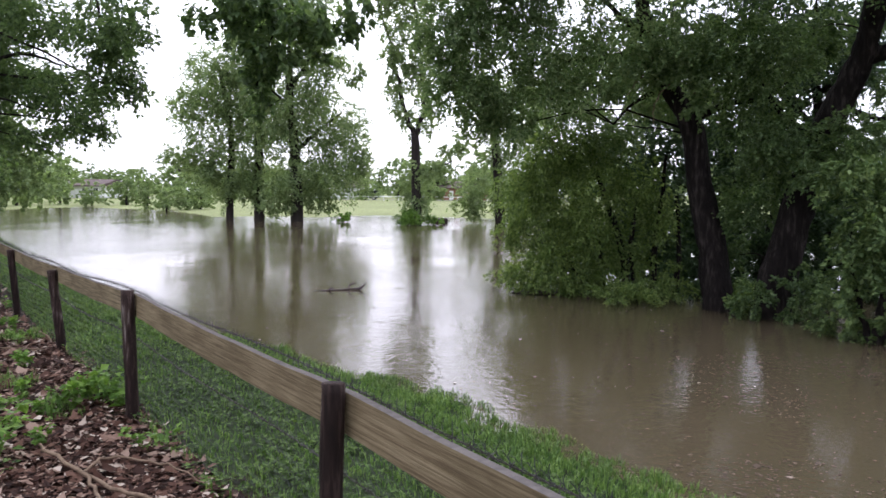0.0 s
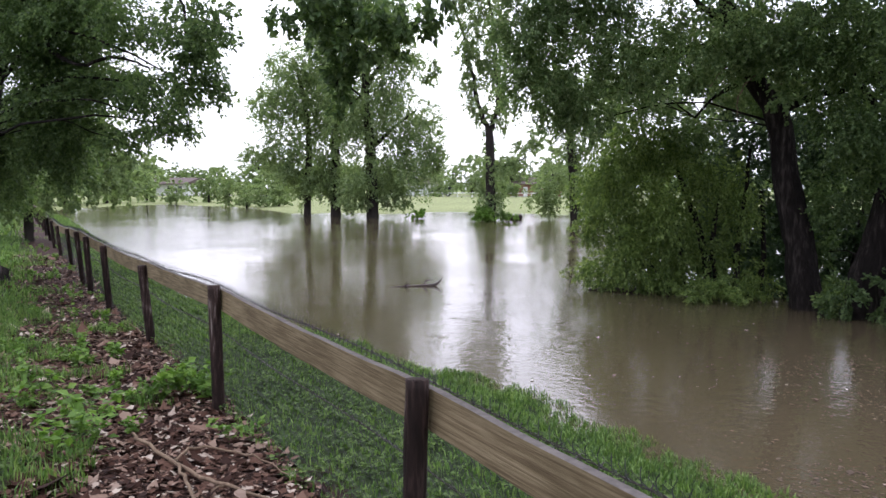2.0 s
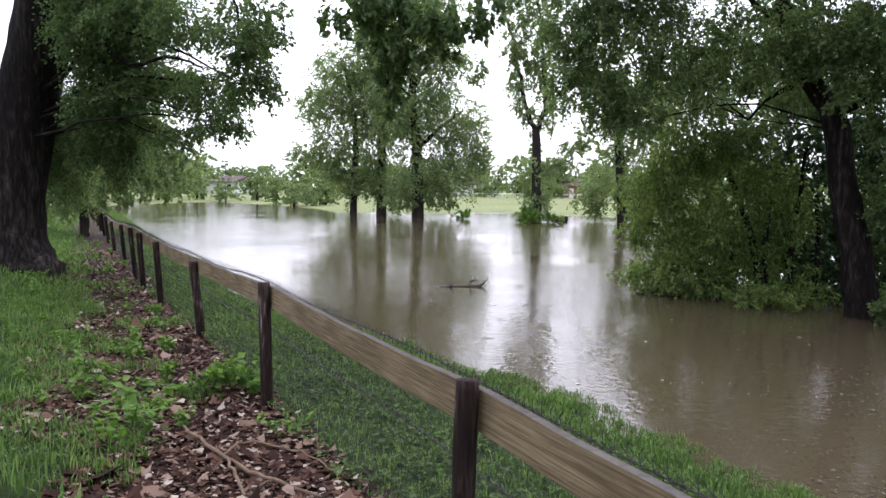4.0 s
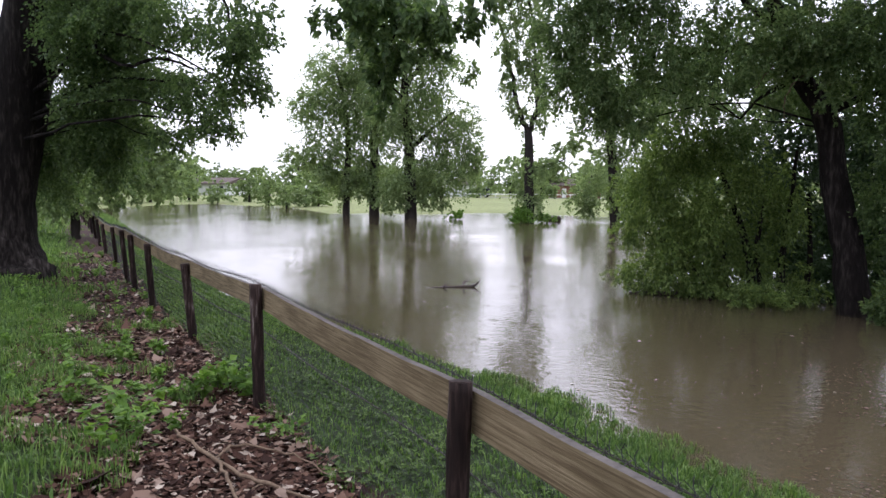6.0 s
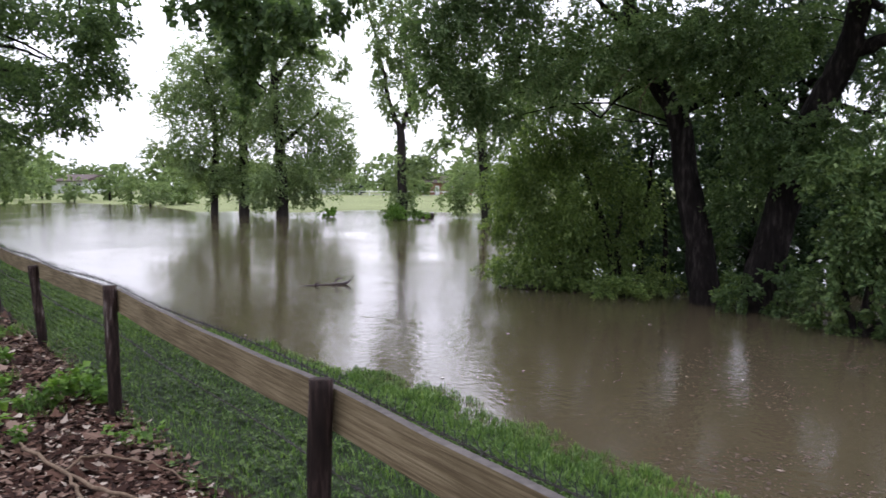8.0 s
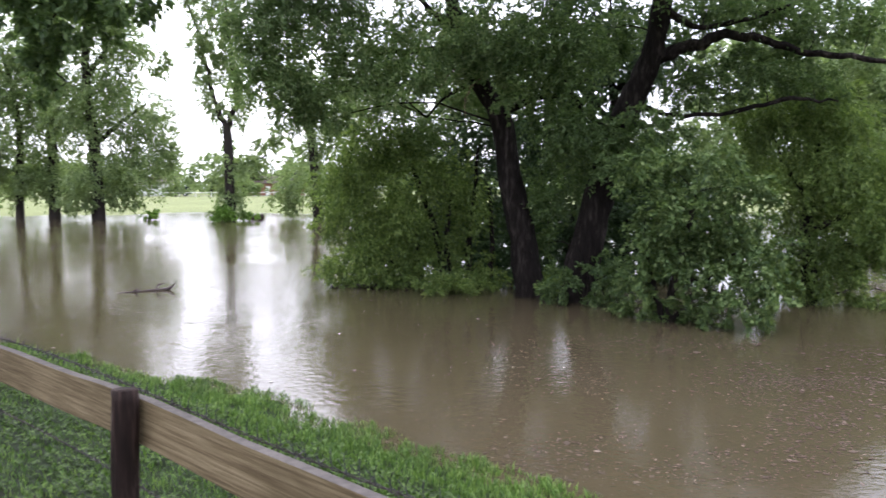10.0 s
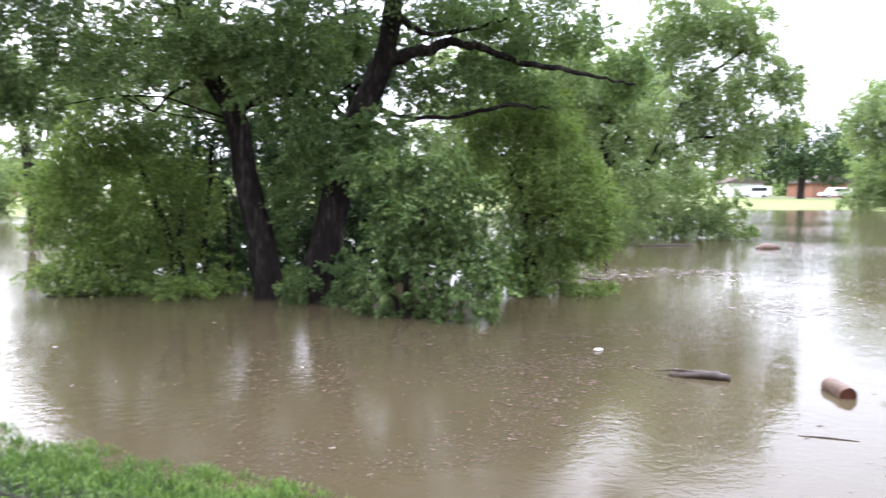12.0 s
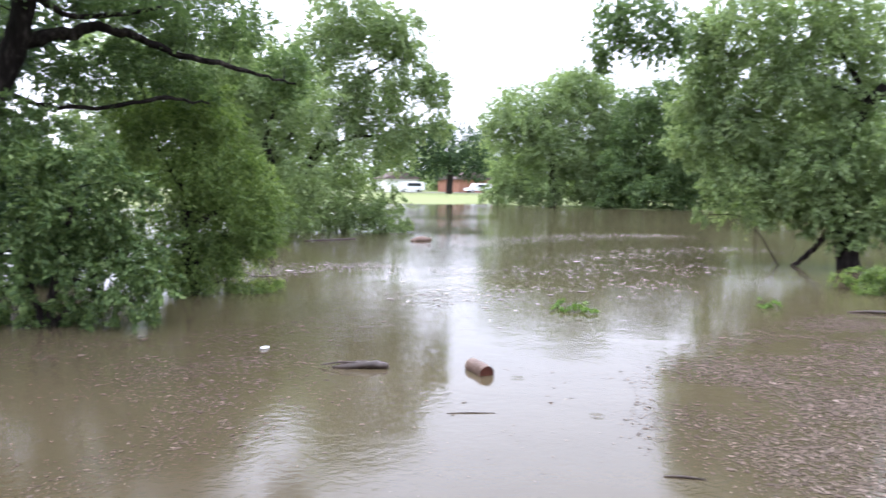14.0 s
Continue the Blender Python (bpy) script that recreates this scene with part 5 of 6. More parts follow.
# ---- houses, vehicles and rail fence beyond the field ----
BRICK = rough_material("orange_brick", [(0.3, (0.2, 0.095, 0.065)), (0.7, (0.32, 0.17, 0.12))], 1.0, 9, 0.9, 0.01)
SIDING = plain("white_siding", (0.7, 0.7, 0.68), 0.6)
SHINGLE = rough_material("roof_shingle", [(0.3, (0.07, 0.05, 0.045)), (0.7, (0.15, 0.12, 0.11))], 1.0, 8, 0.9, 0.01)
GLASS = plain("dark_glass", (0.03, 0.035, 0.04), 0.08)
TRIM = plain("white_trim", (0.75, 0.75, 0.73), 0.5)
TYRE = plain("tyre_rubber", (0.02, 0.02, 0.02), 0.9)
PAINT_WHITE = plain("white_car_paint", (0.72, 0.73, 0.74), 0.25, 0.0, 0.04)
PAINT_DARK = plain("dark_car_paint", (0.03, 0.032, 0.04), 0.25, 0.0, 0.1)
ASPHALT = rough_material("asphalt", [(0.3, (0.11, 0.11, 0.11)), (0.7, (0.2, 0.2, 0.2))], 0.4, 20, 0.9, 0.01)


def house(x, y, face, wide, deep, tall, wall, label):
    ob = thing("house", (x, y, float(height(x, y)) - 0.1), label, "house")
    ob.rotation_euler = (0, 0, radians(face))
    bm = bmesh.new()
    box(bm, -wide / 2, -deep / 2, 0, wide / 2, deep / 2, tall)
    part("wall", bm, wall, ob)
    bm = bmesh.new()
    w, d, e = wide / 2 + 0.5, deep / 2 + 0.6, tall * 0.55
    rows = [bm.verts.new(q) for q in ((-w, -d, tall), (w, -d, tall), (w, d, tall), (-w, d, tall), (-w, 0, tall + e), (w, 0, tall + e), (-w, -d, tall + 0.18), (w, -d, tall + 0.18), (w, d, tall + 0.18), (-w, d, tall + 0.18), (-w, 0, tall + e + 0.18), (w, 0, tall + e + 0.18))]
    for q in ((0, 1, 5, 4), (2, 3, 4, 5), (7, 6, 10, 11), (9, 8, 11, 10), (0, 6, 7, 1), (2, 8, 9, 3), (0, 4, 10, 6), (4, 3, 9, 10), (1, 7, 11, 5), (5, 11, 8, 2), (0, 3, 4), (1, 5, 2)):
        bm.faces.new([rows[i] for i in q])
    bmesh.ops.recalc_face_normals(bm, faces=bm.faces)
    part("roof", bm, SHINGLE, ob)
    for k, u in enumerate((-0.33, 0.1, 0.36)):
        bm = bmesh.new()
        box(bm, u * wide - 0.75, -deep / 2 - 0.06, 0.95, u * wide + 0.75, -deep / 2 + 0.04, 2.15)
        win = part("window", bm, TRIM, ob)
        bm = bmesh.new()
        for a in (-0.66, 0.04):
            box(bm, u * wide + a, -deep / 2 - 0.075, 1.04, u * wide + a + 0.62, -deep / 2 - 0.055, 2.06)
        part("pane", bm, GLASS, win)
    bm = bmesh.new()
    box(bm, -0.12 * wide - 0.5, -deep / 2 - 0.07, 0.1, -0.12 * wide + 0.45, -deep / 2 + 0.03, 2.15, 0.01)
    part("door", bm, SIDING, ob)
    return ob


def vehicle(name, x, y, face, long, wide, tall, nose, paint, label, category):
    ob = thing(name, (x, y, float(height(x, y)) + 0.02), label, category)
    ob.rotation_euler = (0, 0, radians(face))
    side = [(-long / 2, 0.4), (long / 2, 0.4), (long / 2, 0.95), (long / 2 - nose, 1.08), (long / 2 - nose - 0.6, tall), (-long / 2 + 0.25, tall), (-long / 2, 1.0)]
    bm = bmesh.new()
    a = [bm.verts.new((u, -wide / 2, v)) for u, v in side]
    c = [bm.verts.new((u, wide / 2, v)) for u, v in side]
    bm.faces.new(a)
    bm.faces.new(c[::-1])
    for i in range(len(side)):
        j = (i + 1) % len(side)
        bm.faces.new((a[j], a[i], c[i], c[j]))
    bmesh.ops.recalc_face_normals(bm, faces=bm.faces)
    bmesh.ops.bevel(bm, geom=list(bm.edges), offset=0.06, segments=2, affect="EDGES")
    body = part("body", bm, paint, ob)
    for s in (-1, 1):
        bm = bmesh.new()
        box(bm, -long / 2 + 0.9, s * wide / 2 - 0.02, 1.2, long / 2 - nose - 0.9, s * wide / 2 + 0.01, tall - 0.3, 0.01)
        part("side_window", bm, GLASS, body)
        for u in (-0.3, 0.3):
            bm = bmesh.new()
            bmesh.ops.create_cone(bm, cap_ends=True, segments=16, radius1=0.36, radius2=0.36, depth=0.24, matrix=Matrix.Translation((u * long, s * (wide / 2 - 0.1), 0.36)) @ Matrix.Rotation(radians(90), 4, "X"))
            bmesh.ops.bevel(bm, geom=list(bm.edges), offset=0.04, segments=2, affect="EDGES")
            wheel = part("wheel", bm, TYRE, ob)
            bm = bmesh.new()
            bmesh.ops.create_cone(bm, cap_ends=True, segments=12, radius1=0.2, radius2=0.17, depth=0.06, matrix=Matrix.Translation((u * long, s * (wide / 2 + 0.03), 0.36)) @ Matrix.Rotation(radians(90), 4, "X"))
            part("rim", bm, TRIM, wheel)
    return ob


house(-77, 178, -22, 12, 8, 2.5, SIDING, "low white house with a brown roof among trees")
house(3.5, 186, 0, 13, 8, 2.7, BRICK, "orange brick house behind the field and road")
house(-24, 190, 8, 12, 8, 2.7, SIDING, "pale house half hidden by trees past the road")
house(148, 100, 56, 13, 8, 2.8, BRICK, "orange brick bungalow past the flooded field")
house(139, 112, 52, 10, 7, 2.8, SIDING, "white house beside the brick bungalow")
house(90, 13, 80, 7, 6, 2.6, SIDING, "white building glimpsed through the overhanging boughs")
vehicle("van", -16, 171, 178, 4.8, 1.9, 1.95, 0.9, PAINT_DARK, "dark van parked along the road", "van")
vehicle("car", -20.5, 171.5, 2, 4.4, 1.8, 1.45, 1.2, PAINT_WHITE, "white car parked beside a dark van", "car")
vehicle("pickup_truck", 139.5, 91, 150, 5.6, 2.0, 1.95, 1.4, PAINT_WHITE, "white pickup truck parked before the brick bungalow", "truck")
vehicle("camper_van", 134, 104, 140, 5.4, 2.1, 2.15, 0.7, PAINT_WHITE, "white camper van parked under trees", "van")


def road(name, points, wide, label):
    p = np.array(points, float)
    q = smooth_line([(*a, 0, 1) for a in p], 12)[:, :2]
    d = np.gradient(q, axis=0)
    d /= np.linalg.norm(d, axis=1)[:, None]
    nrm = np.stack([-d[:, 1], d[:, 0]], 1)
    rows = [q + nrm * wide * u for u in (-0.5, 0.0, 0.5)]
    v = np.stack([np.column_stack([r, height(r[:, 0], r[:, 1]) + 0.05]) for r in rows], 1).reshape(-1, 3)
    i = np.arange(len(q) - 1)[:, None] * 3
    f = np.concatenate([i + [[0, 3, 4, 1]], i + [[1, 4, 5, 2]]]).reshape(-1, 4)
    return tagged(new(name, mesh_of(name, v, f, ASPHALT, True)), label, "road", kind="structure")


road("road", [(-110, 150), (-60, 168), (0, 172), (60, 158), (110, 120), (137, 88), (150, 50), (155, 0)], 6.5, "grey asphalt road beyond the mown field")

rail = thing("rail_fence", (-12, 163, float(height(-12, 163))), "low pale rail fence between field and road", "fence")
for k in range(19):
    x = -24 + k * 3.0
    bm = bmesh.new()
    box(bm, x + 12 - 0.07, -0.07, -0.1, x + 12 + 0.07, 0.07, 1.0, 0.01)
    part("post", bm, SIDING, rail)
    if k < 18:
        bm = bmesh.new()
        box(bm, x + 12.08, -0.03, 0.72, x + 14.92, 0.03, 0.9, 0.01)
        part("rail", bm, SIDING, rail)

# ---- things in the water ----
CUTWOOD = rough_material("cut_wood", [(0.3, (0.035, 0.012, 0.008)), (0.7, (0.1, 0.036, 0.022))], 6, 30, 0.8, 0.006)
LOGBARK = rough_material("wet_log", [(0.3, (0.055, 0.03, 0.02)), (0.7, (0.21, 0.14, 0.105))], 4, 22, 0.6, 0.012, (1, 1, 1), 0.8)
WETWOOD = rough_material("wet_dark_wood", [(0.3, (0.014, 0.009, 0.006)), (0.7, (0.055, 0.034, 0.024))], 4, 30, 0.5, 0.01)
WHITE_LITTER = plain("white_plastic", (0.8, 0.8, 0.8), 0.35, 0.0, 0.03)
wrng = np.random.default_rng(31)


def floating(name, lines, material, label, category, sides=8, rugged=0.06, wiggle=0.0, kind="wood"):
    foot = np.array([*lines[0][0][:2], 0.0])
    ob = thing(name, foot, label, category)
    for k, line in enumerate(lines):
        v, f = tube(line, sides, 5, rugged, wrng, wiggle)
        me = mesh_of(kind, v - foot, f, material, True)
        bm = bmesh.new()
        bm.from_mesh(me)
        bmesh.ops.holes_fill(bm, edges=[e for e in bm.edges if e.is_boundary], sides=0)
        bm.to_mesh(me)
        bm.free()
        child("trunk" if k == 0 else "branch", me, ob)
    return ob


def sawn_log(a, b, r):
    """A sawn round log half under water, with bark, and two cut ends."""
    a, b = Vector(a), Vector(b)
    ob = thing("floating_log", ((a + b) / 2), "short sawn log with pinkish bark floating in the flood", "log")
    long = (b - a).length
    turn = (b - a).to_track_quat("Z", "Y").to_matrix().to_4x4()
    v, f = tube([(0, 0, -long / 2, r), (0.006, 0, -long / 6, r * 1.02), (0, 0.008, long / 6, r * 0.98), (0, 0, long / 2, r)], 22, 5, 0.025, wrng)
    me = mesh_of("bark", v, f, LOGBARK, True)
    me.transform(turn)
    child("bark", me, ob)
    for e in (-1, 1):
        bm = bmesh.new()
        bmesh.ops.create_circle(bm, cap_ends=True, segments=22, radius=r * 0.985, matrix=Matrix.Translation((0, 0, e * (long / 2 - 0.004))))
        rim = bmesh.ops.inset_region(bm, faces=list(bm.faces), thickness=r * 0.3, depth=-0.004 * e)
        bm.transform(turn)
        part("cut_end", bm, CUTWOOD, ob, "reddish brown sawn end")
    return ob


sawn_log((7.95, 4.45, 0.03), (7.73, 4.1, 0.022), 0.09)
floating("driftwood", [[(6.95, 5.71, 0.0, 0.02), (7.05, 5.56, 0.025, 0.045), (7.2, 5.38, 0.03, 0.055), (7.33, 5.2, 0.03, 0.04)], [(7.2, 5.36, 0.05, 0.02), (7.02, 5.62, 0.07, 0.012), (6.9, 5.85, 0.03, 0.006)]], WETWOOD, "dark split piece of driftwood floating in the flood", "driftwood", 8, 0.18)
floating("stick", [[(6.25, 3.6, 0.002, 0.003), (6.4, 3.43, 0.004, 0.007), (6.54, 3.24, 0.002, 0.003)]], WETWOOD, "thin dark stick floating on the flood", "stick", 6, 0.15)
floating("stick", [[(5.9, 1.38, 0.005, 0.006), (5.97, 1.24, 0.01, 0.01), (6.02, 1.1, 0.006, 0.005)]], WETWOOD, "short dark stick among floating leaves", "stick", 6, 0.15)
floating("driftwood", [[(15.5, 1.7, 0.0, 0.02), (15.65, 1.3, 0.03, 0.03), (15.7, 0.7, 0.02, 0.03)]], WETWOOD, "dark branch afloat at the leaf raft's edge", "driftwood", 6, 0.15)
floating("snag", [[(-2.85, 16.3, -0.03, 0.012), (-2.4, 16.42, 0.0, 0.02), (-2.0, 16.55, 0.01, 0.025), (-1.7, 16.62, 0.02, 0.04), (-1.57, 16.66, 0.1, 0.018), (-1.5, 16.68, 0.2, 0.006)], [(-1.9, 16.58, 0.03, 0.03), (-1.85, 16.6, 0.12, 0.018), (-1.72, 16.62, 0.14, 0.008)], [(-2.3, 16.45, 0.02, 0.02), (-2.2, 16.4, 0.09, 0.008)]], WETWOOD, "drifting dead branch with an upturned twig", "driftwood", 8, 0.15)
floating("stranded_log", [[(-0.55, 54.0, 0.08, 0.18), (0.0, 54.3, 0.14, 0.2), (0.35, 54.5, 0.16, 0.2)]], WETWOOD, "thick log stranded against the slim cottonwood", "log", 10, 0.08)
floating("dead_log", [[(1.6, 16.35, 0.0, 0.03), (2.4, 16.2, 0.03, 0.05), (3.2, 16.1, 0.035, 0.06), (4.1, 16.0, 0.03, 0.07)]], WETWOOD, "dark dead log lying afloat under the willows", "log", 8, 0.1)
floating("driftwood", [[(23.7, 17.7, 0.0, 0.06), (24.0, 17.5, 0.05, 0.11), (24.3, 17.2, 0.04, 0.09)]], LOGBARK, "pale chunk of driftwood far out on the flood", "driftwood", 8, 0.15)
floating("driftwood", [[(21.0, 20.5, 0.0, 0.02), (22.0, 20.2, 0.02, 0.04), (23.2, 20.0, 0.01, 0.03)]], WETWOOD, "brown drift branch along the flooded cottonwood", "driftwood", 8, 0.15)

bm = bmesh.new()
bmesh.ops.create_icosphere(bm, subdivisions=3, radius=0.045)
for v in bm.verts:
    v.co = Vector((v.co.x * 1.5, v.co.y * 0.8, v.co.z * 0.45)) * (1 + 0.12 * noise.noise(v.co * 25))
cup = thing("plastic_litter", (7.2, 7.15, 0.015), "crumpled white plastic litter floating on the flood", "litter")
part("shell", bm, WHITE_LITTER, cup)


def flotsam():
    """Rafts of leaves, bark and foam flecks that drift on the flood."""
    rafts = [(6.3, 7.7, 3.6, 1.3, 9000), (4.0, 5.1, 2.4, 0.8, 5000), (6.0, 6.3, 1.6, 0.9, 5000), (10.9, 0.9, 4.4, 1.9, 75000), (7.6, -0.2, 2.6, 1.3, 30000), (13.5, 0.0, 3.5, 2.0, 14000), (13.8, 13.4, 3.0, 1.2, 5000), (17, 8, 7, 3.0, 2500), (4.6, 9.3, 2.4, 0.8, 1800), (8.0, 3.5, 3.0, 2.4, 500)]
    spots = []
    for x, y, a, b, k in rafts:
        t, r = wrng.uniform(0, 2 * np.pi, k), np.sqrt(wrng.uniform(0, 1, k)) * wrng.uniform(0.75, 1.15, k)
        p = np.stack([x + a * r * np.cos(t), y + b * r * np.sin(t), np.full(k, 0.004)], 1)
        c = patchy(p, 0.8, 9.0) + 0.5 * patchy(p, 2.6, 4.0)
        spots.append(p[c > wrng.uniform(-0.5, 0.6, k)])
    k = 9000
    p = np.stack([wrng.uniform(-6, 26, k), wrng.uniform(2, 24, k), np.full(k, 0.004)], 1)
    spots.append(p)
    p = np.vstack(spots)
    p = p[height(p[:, 0], p[:, 1]) < -0.03]
    n = len(p)
    a = wrng.uniform(0, 2 * np.pi, n)
    s = 0.0115 * np.exp(wrng.normal(0, 0.5, n))
    w = s * wrng.uniform(0.25, 0.7, n)
    u, q = np.stack([np.cos(a), np.sin(a), 0 * a], 1) * s[:, None], np.stack([-np.sin(a), np.cos(a), 0 * a], 1) * w[:, None]
    lift = np.array([0, 0, 1.0]) * wrng.uniform(0.0, 0.004, n)[:, None]
    v = np.stack([p - u, p - q + lift, p + u, p + q + lift * 0.4], 1).reshape(-1, 3)
    i = np.arange(n)[:, None] * 4
    f = np.concatenate([i + [[0, 1, 2]], i + [[0, 2, 3]]], 1).reshape(-1, 3)
    return tagged(new("flotsam", mesh_of("flotsam", v, f, FLOTSAM)), "rafts of brown leaves and bark chips on the flood", "debris", kind="stuff")


flotsam()
SPLASH = island_material("foam", [(0.0, (0.16, 0.14, 0.12)), (1.0, (0.42, 0.4, 0.37))], 0.6)


def foam_flecks():
    """Small pale flecks that stand in for the white dots of raindrop splashes."""
    k = 1500
    p = np.stack([wrng.uniform(-14, 4, k), 8 + 32 * wrng.uniform(0, 1, k) ** 1.6, np.full(k, 0.005)], 1)
    p = p[(height(p[:, 0], p[:, 1]) < -0.03) & (patchy(p, 0.35, 2.0) > -0.15)]
    n = len(p)
    a, r = wrng.uniform(0, 6.28, n), 0.0075 * np.exp(wrng.normal(0, 0.45, n)) * (1 + p[:, 1] / 40)
    v = np.stack([p + np.stack([np.cos(a + q) * r, np.sin(a + q) * r, np.full(n, h)], 1) for q, h in ((0, 0), (1.26, 0.004), (2.51, 0.0), (3.77, 0.005), (5.03, 0.0))], 1).reshape(-1, 3)
    return tagged(new("foam_flecks", mesh_of("foam_flecks", v, np.arange(n * 5).reshape(-1, 5), SPLASH)), "pale flecks standing in for raindrop splashes over the brown flood", "foam", kind="stuff")


foam_flecks()


def foam_streaks():
    """Drifts of froth and chaff drawn out by the current."""
    ps = []
    for (x0, y0), (x1, y1), bow, wide, count in (((23.5, 15.2), (34.5, 11.5), 1.6, 1.3, 1300), ((12.6, 13.6), (16.4, 12.4), 0.7, 1.0, 800), ((20, 9.5), (29, 7.0), 1.0, 1.2, 900), ((16, 11.0), (22, 6.0), -0.8, 1.3, 900), ((-7.0, 30.0), (4.0, 27.0), 0.8, 1.2, 500), ((11.5, 8.6), (17.5, 5.5), 0.6, 1.2, 700)):
        u = wrng.uniform(0, 1, count)
        bowed = bow * np.sin(np.pi * u) + wide * wrng.normal(0, 1, count) * (0.4 + 0.6 * np.sin(u * 23) ** 2)
        d = np.array([x1 - x0, y1 - y0]) / math.hypot(x1 - x0, y1 - y0)
        ps.append(np.stack([x0 + (x1 - x0) * u - d[1] * bowed, y0 + (y1 - y0) * u + d[0] * bowed, np.full(count, 0.005)], 1))
    p = np.vstack(ps)
    n = len(p)
    a, r = wrng.uniform(0, 6.28, n), 0.02 * np.exp(wrng.normal(0, 0.5, n))
    v = np.stack([p + np.stack([np.cos(a + q) * r, np.sin(a + q) * r, np.full(n, h)], 1) for q, h in ((0, 0), (1.26, 0.006), (2.51, 0.0), (3.77, 0.007), (5.03, 0.0))], 1).reshape(-1, 3)
    return tagged(new("foam_streaks", mesh_of("foam_streaks", v, np.arange(n * 5).reshape(-1, 5), CHAFF)), "pale drifts of froth and chaff on the flood", "foam", kind="stuff")


CHAFF = island_material("chaff", [(0.0, (0.07, 0.058, 0.044)), (0.7, (0.17, 0.145, 0.115)), (1.0, (0.4, 0.37, 0.33))], 0.6)
foam_streaks()


def water_plant(x, y, wide, tall, count, leaf_size, label, leaf=WEED):
    z = 0.0
    ob = thing("water_plant", (x, y, z), label, "plant")
    k = np.random.default_rng(int(abs(x) * 10) + 7)
    crown = [(k.normal(0, wide * 0.45), k.normal(0, wide * 0.45), tall * k.uniform(0.35, 0.75), wide * 0.35, tall * 0.4) for _ in range(count)]
    v, f = foliage(k, crown, leaf_size, 2.0, 0.2, 0.8, 0.45)
    child("foliage", mesh_of("foliage", v, f[v[f].min(1)[:, 2] > -0.01], leaf), ob)
    for _ in range(4):
        v, f = wires([[(0, 0, -0.3), (0.02, 0.01, 0.05), (k.normal(0, wide * 0.3), k.normal(0, wide * 0.3), tall * 0.6)]], 0.006)
        child("stem", mesh_of("stem", v, f, BARK), ob)
    return ob


water_plant(12.6, 5.45, 0.35, 0.16, 5, 0.06, "tuft of bright grass poking out of the flood")
water_plant(18.6, 1.7, 0.8, 0.5, 7, 0.1, "leafy green sprays rising from the flood", LEAF_WILLOW)
water_plant(15.2, 2.9, 0.3, 0.15, 4, 0.06, "small green sprig in the flood beside floating leaves")
water_plant(-6.75, 54.5, 1.0, 0.6, 6, 0.16, "low green shrub drowned in the flood")
water_plant(-1.5, 50.4, 1.2, 0.9, 9, 0.14, "bright green sprouts round a flooded trunk")
water_plant(5.6, 13.9, 0.6, 0.5, 8, 0.08, "fresh green shoots at the foot of the trunks", LEAF_WILLOW)
water_plant(3.9, 14.9, 0.8, 0.45, 8, 0.08, "bright leafy shoots at the willow's foot", LEAF_WILLOW)

# ---- the leaf-strewn path: weeds and twigs ----
def weed(x, y, tall, seed):
    z = float(height(x, y))
    m = Matrix.LocRotScale((x, y, z), Euler((0, 0, seed * 2.1)), (tall, tall, tall))
    key = "weed%d" % (seed % 4)
    if key in PROTO:
        ob = copy_thing(PROTO[key], pose(0, 0, 0))
        ob.matrix_basis = m
        return ob
    rng = np.random.default_rng(seed)
    ob = thing("seedling", (0, 0, 0), "bright green broad-leaved seedling among fallen leaves", "weed", "seedlings along the fence")
    tips, lines = [], []
    for k in range(4):
        e = np.array([rng.normal(0, 0.32), rng.normal(0, 0.32), rng.uniform(0.45, 1.0)])
        lines.append([(0, 0, -0.05), tuple(e * [0.4, 0.4, 0.55]), tuple(e)])
        for u in (0.55, 0.75, 0.95, 1.0):
            tips += [e * [u, u, u]] * 4
    tips = np.array(tips) + rng.normal(0, 0.07, (len(tips), 3))
    v, f = leaves(rng, tips, rng.normal(0, 1, tips.shape) * [1, 1, 0.3], 0.26, 0.75, 1.6)
    child("foliage", mesh_of("foliage", v, f, WEED), ob)
    for line in lines:
        v, f = wires([line], 0.012)
        child("stem", mesh_of("stem", v, f, WEED), ob)
    ob.matrix_basis = m
    PROTO[key] = ob
    return ob


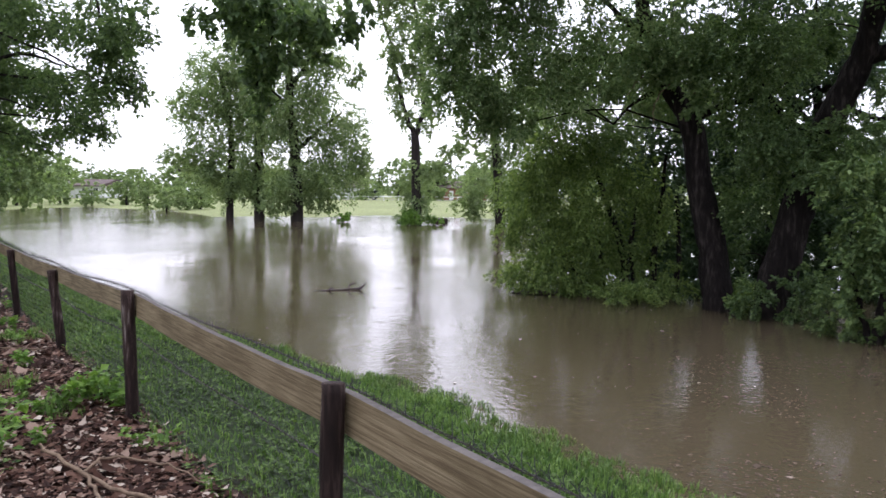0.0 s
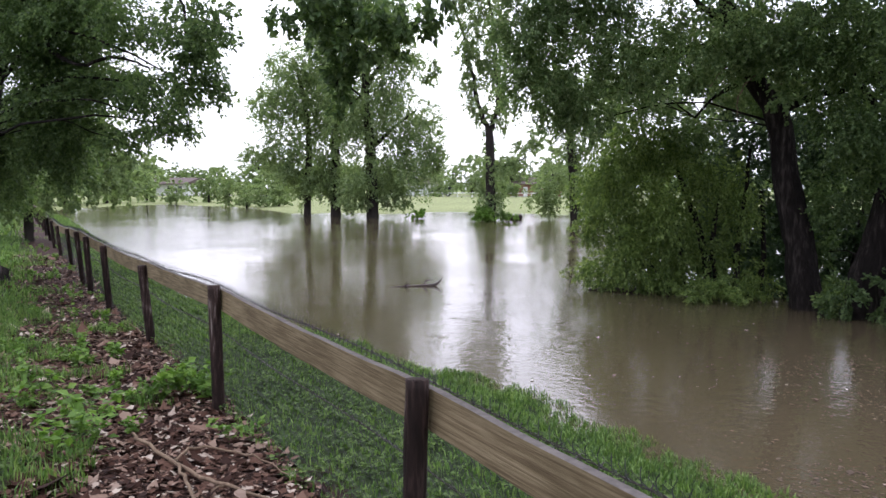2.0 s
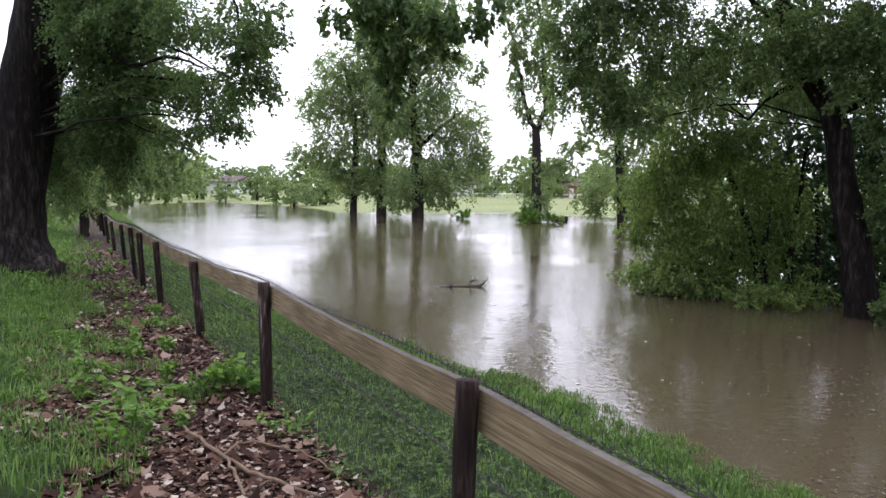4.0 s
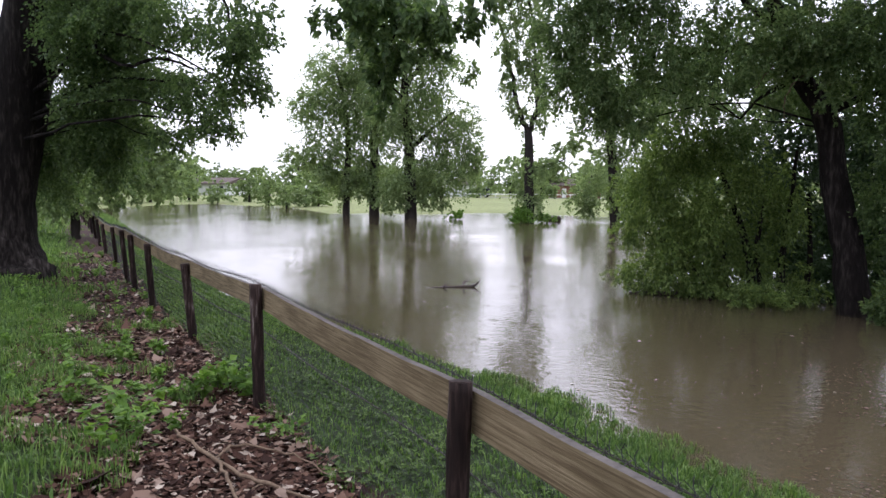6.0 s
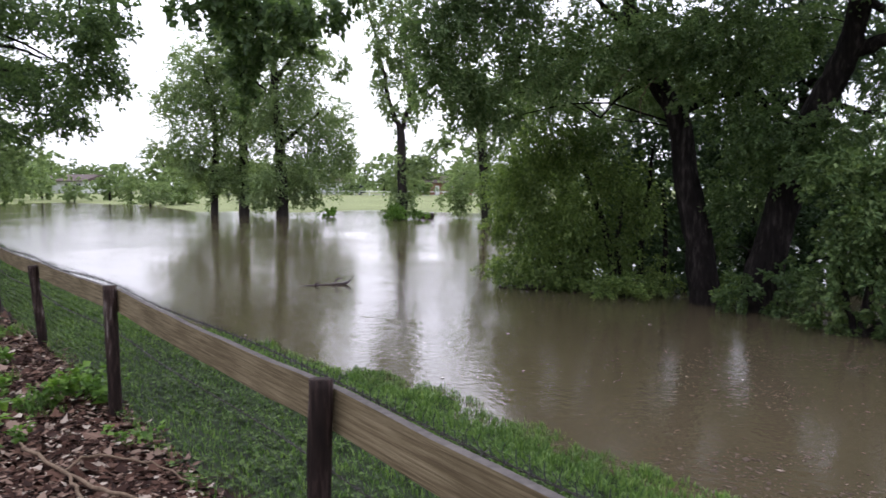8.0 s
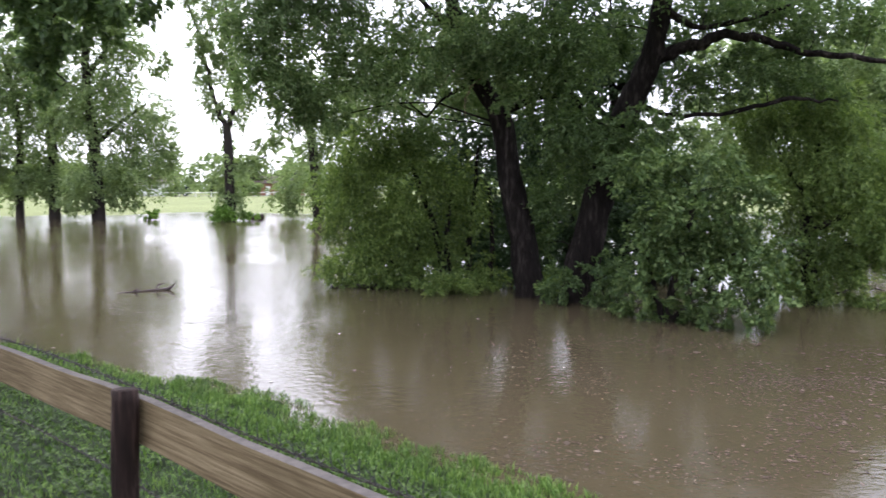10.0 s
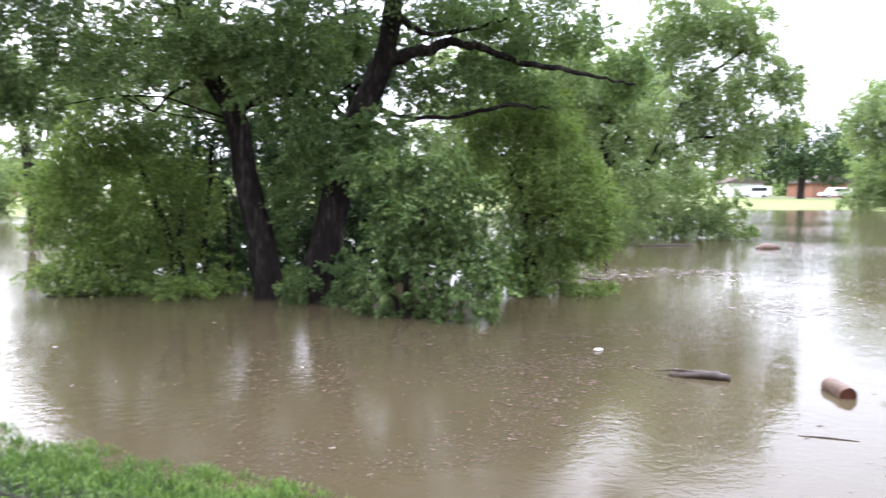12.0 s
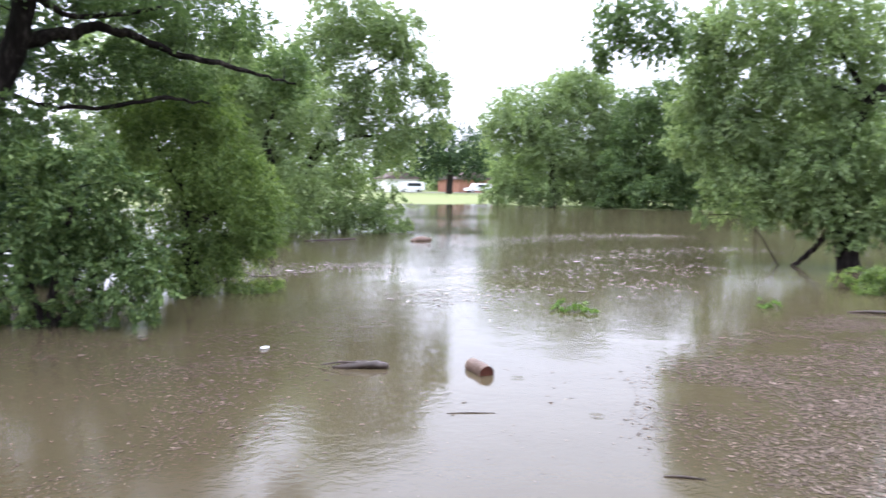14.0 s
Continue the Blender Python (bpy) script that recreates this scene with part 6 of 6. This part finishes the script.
krng = np.random.default_rng(91)
SEEDLINGS = [(-3.03, 5.8), (-2.85, 5.9), (-2.76, 6.06), (-2.69, 6.25), (-2.6, 5.95), (-2.95, 6.2), (-2.98, 4.7), (-2.9, 4.55), (-4.3, 7.2), (-4.18, 7.5), (-2.65, 4.9), (-2.68, 4.3), (-3.83, 5.5), (-3.5, 6.3), (-3.3, 5.1), (-1.9, 4.75)]
for i, (x, y) in enumerate(SEEDLINGS):
    weed(x, y, krng.uniform(0.16, 0.34), i)
for i in range(95):
    s, n = krng.uniform(3.5, 26), krng.uniform(-2.4, -0.15)
    p = fence_point(s, n)
    weed(p.x, p.y, krng.uniform(0.1, 0.24), 16 + i)


def dead_branch(lines, label):
    foot = np.array([*lines[0][0][:2], float(height(*lines[0][0][:2]))])
    ob = thing("dead_branch", foot, label, "branch")
    for k, line in enumerate(lines):
        pts = [(x, y, float(height(x, y)) + 0.035 + h, r) for x, y, h, r in line]
        v, f = tube(pts, 6, 6, 0.1, krng, 0.006)
        child("stem" if k == 0 else "twig", mesh_of("twig", v - foot, f, DEADWOOD, True), ob)
    return ob


dead_branch([[(-2.62, 4.75, 0.02, 0.008), (-2.4, 4.42, 0.06, 0.012), (-2.02, 4.11, 0.03, 0.013), (-1.66, 3.85, 0.03, 0.012), (-1.25, 3.65, 0.02, 0.009)], [(-2.05, 4.15, 0.03, 0.01), (-1.85, 3.85, 0.04, 0.011), (-1.66, 3.55, 0.02, 0.009)], [(-2.05, 4.15, 0.03, 0.008), (-1.98, 4.38, 0.05, 0.008), (-1.6, 4.35, 0.03, 0.006), (-1.3, 4.1, 0.02, 0.004)], [(-1.6, 3.82, 0.03, 0.006), (-1.62, 3.66, 0.05, 0.004)]], "brown fallen branch on the leaf litter")
dead_branch([[(-4.6, 9.0, 0.02, 0.008), (-4.9, 9.5, 0.05, 0.009), (-5.4, 10.1, 0.03, 0.006)]], "thin fallen twig beside the fence")
dead_branch([[(-5.5, 8.2, 0.02, 0.006), (-4.9, 8.5, 0.04, 0.008), (-4.4, 8.45, 0.02, 0.005)]], "thin bent twig on fallen leaves")
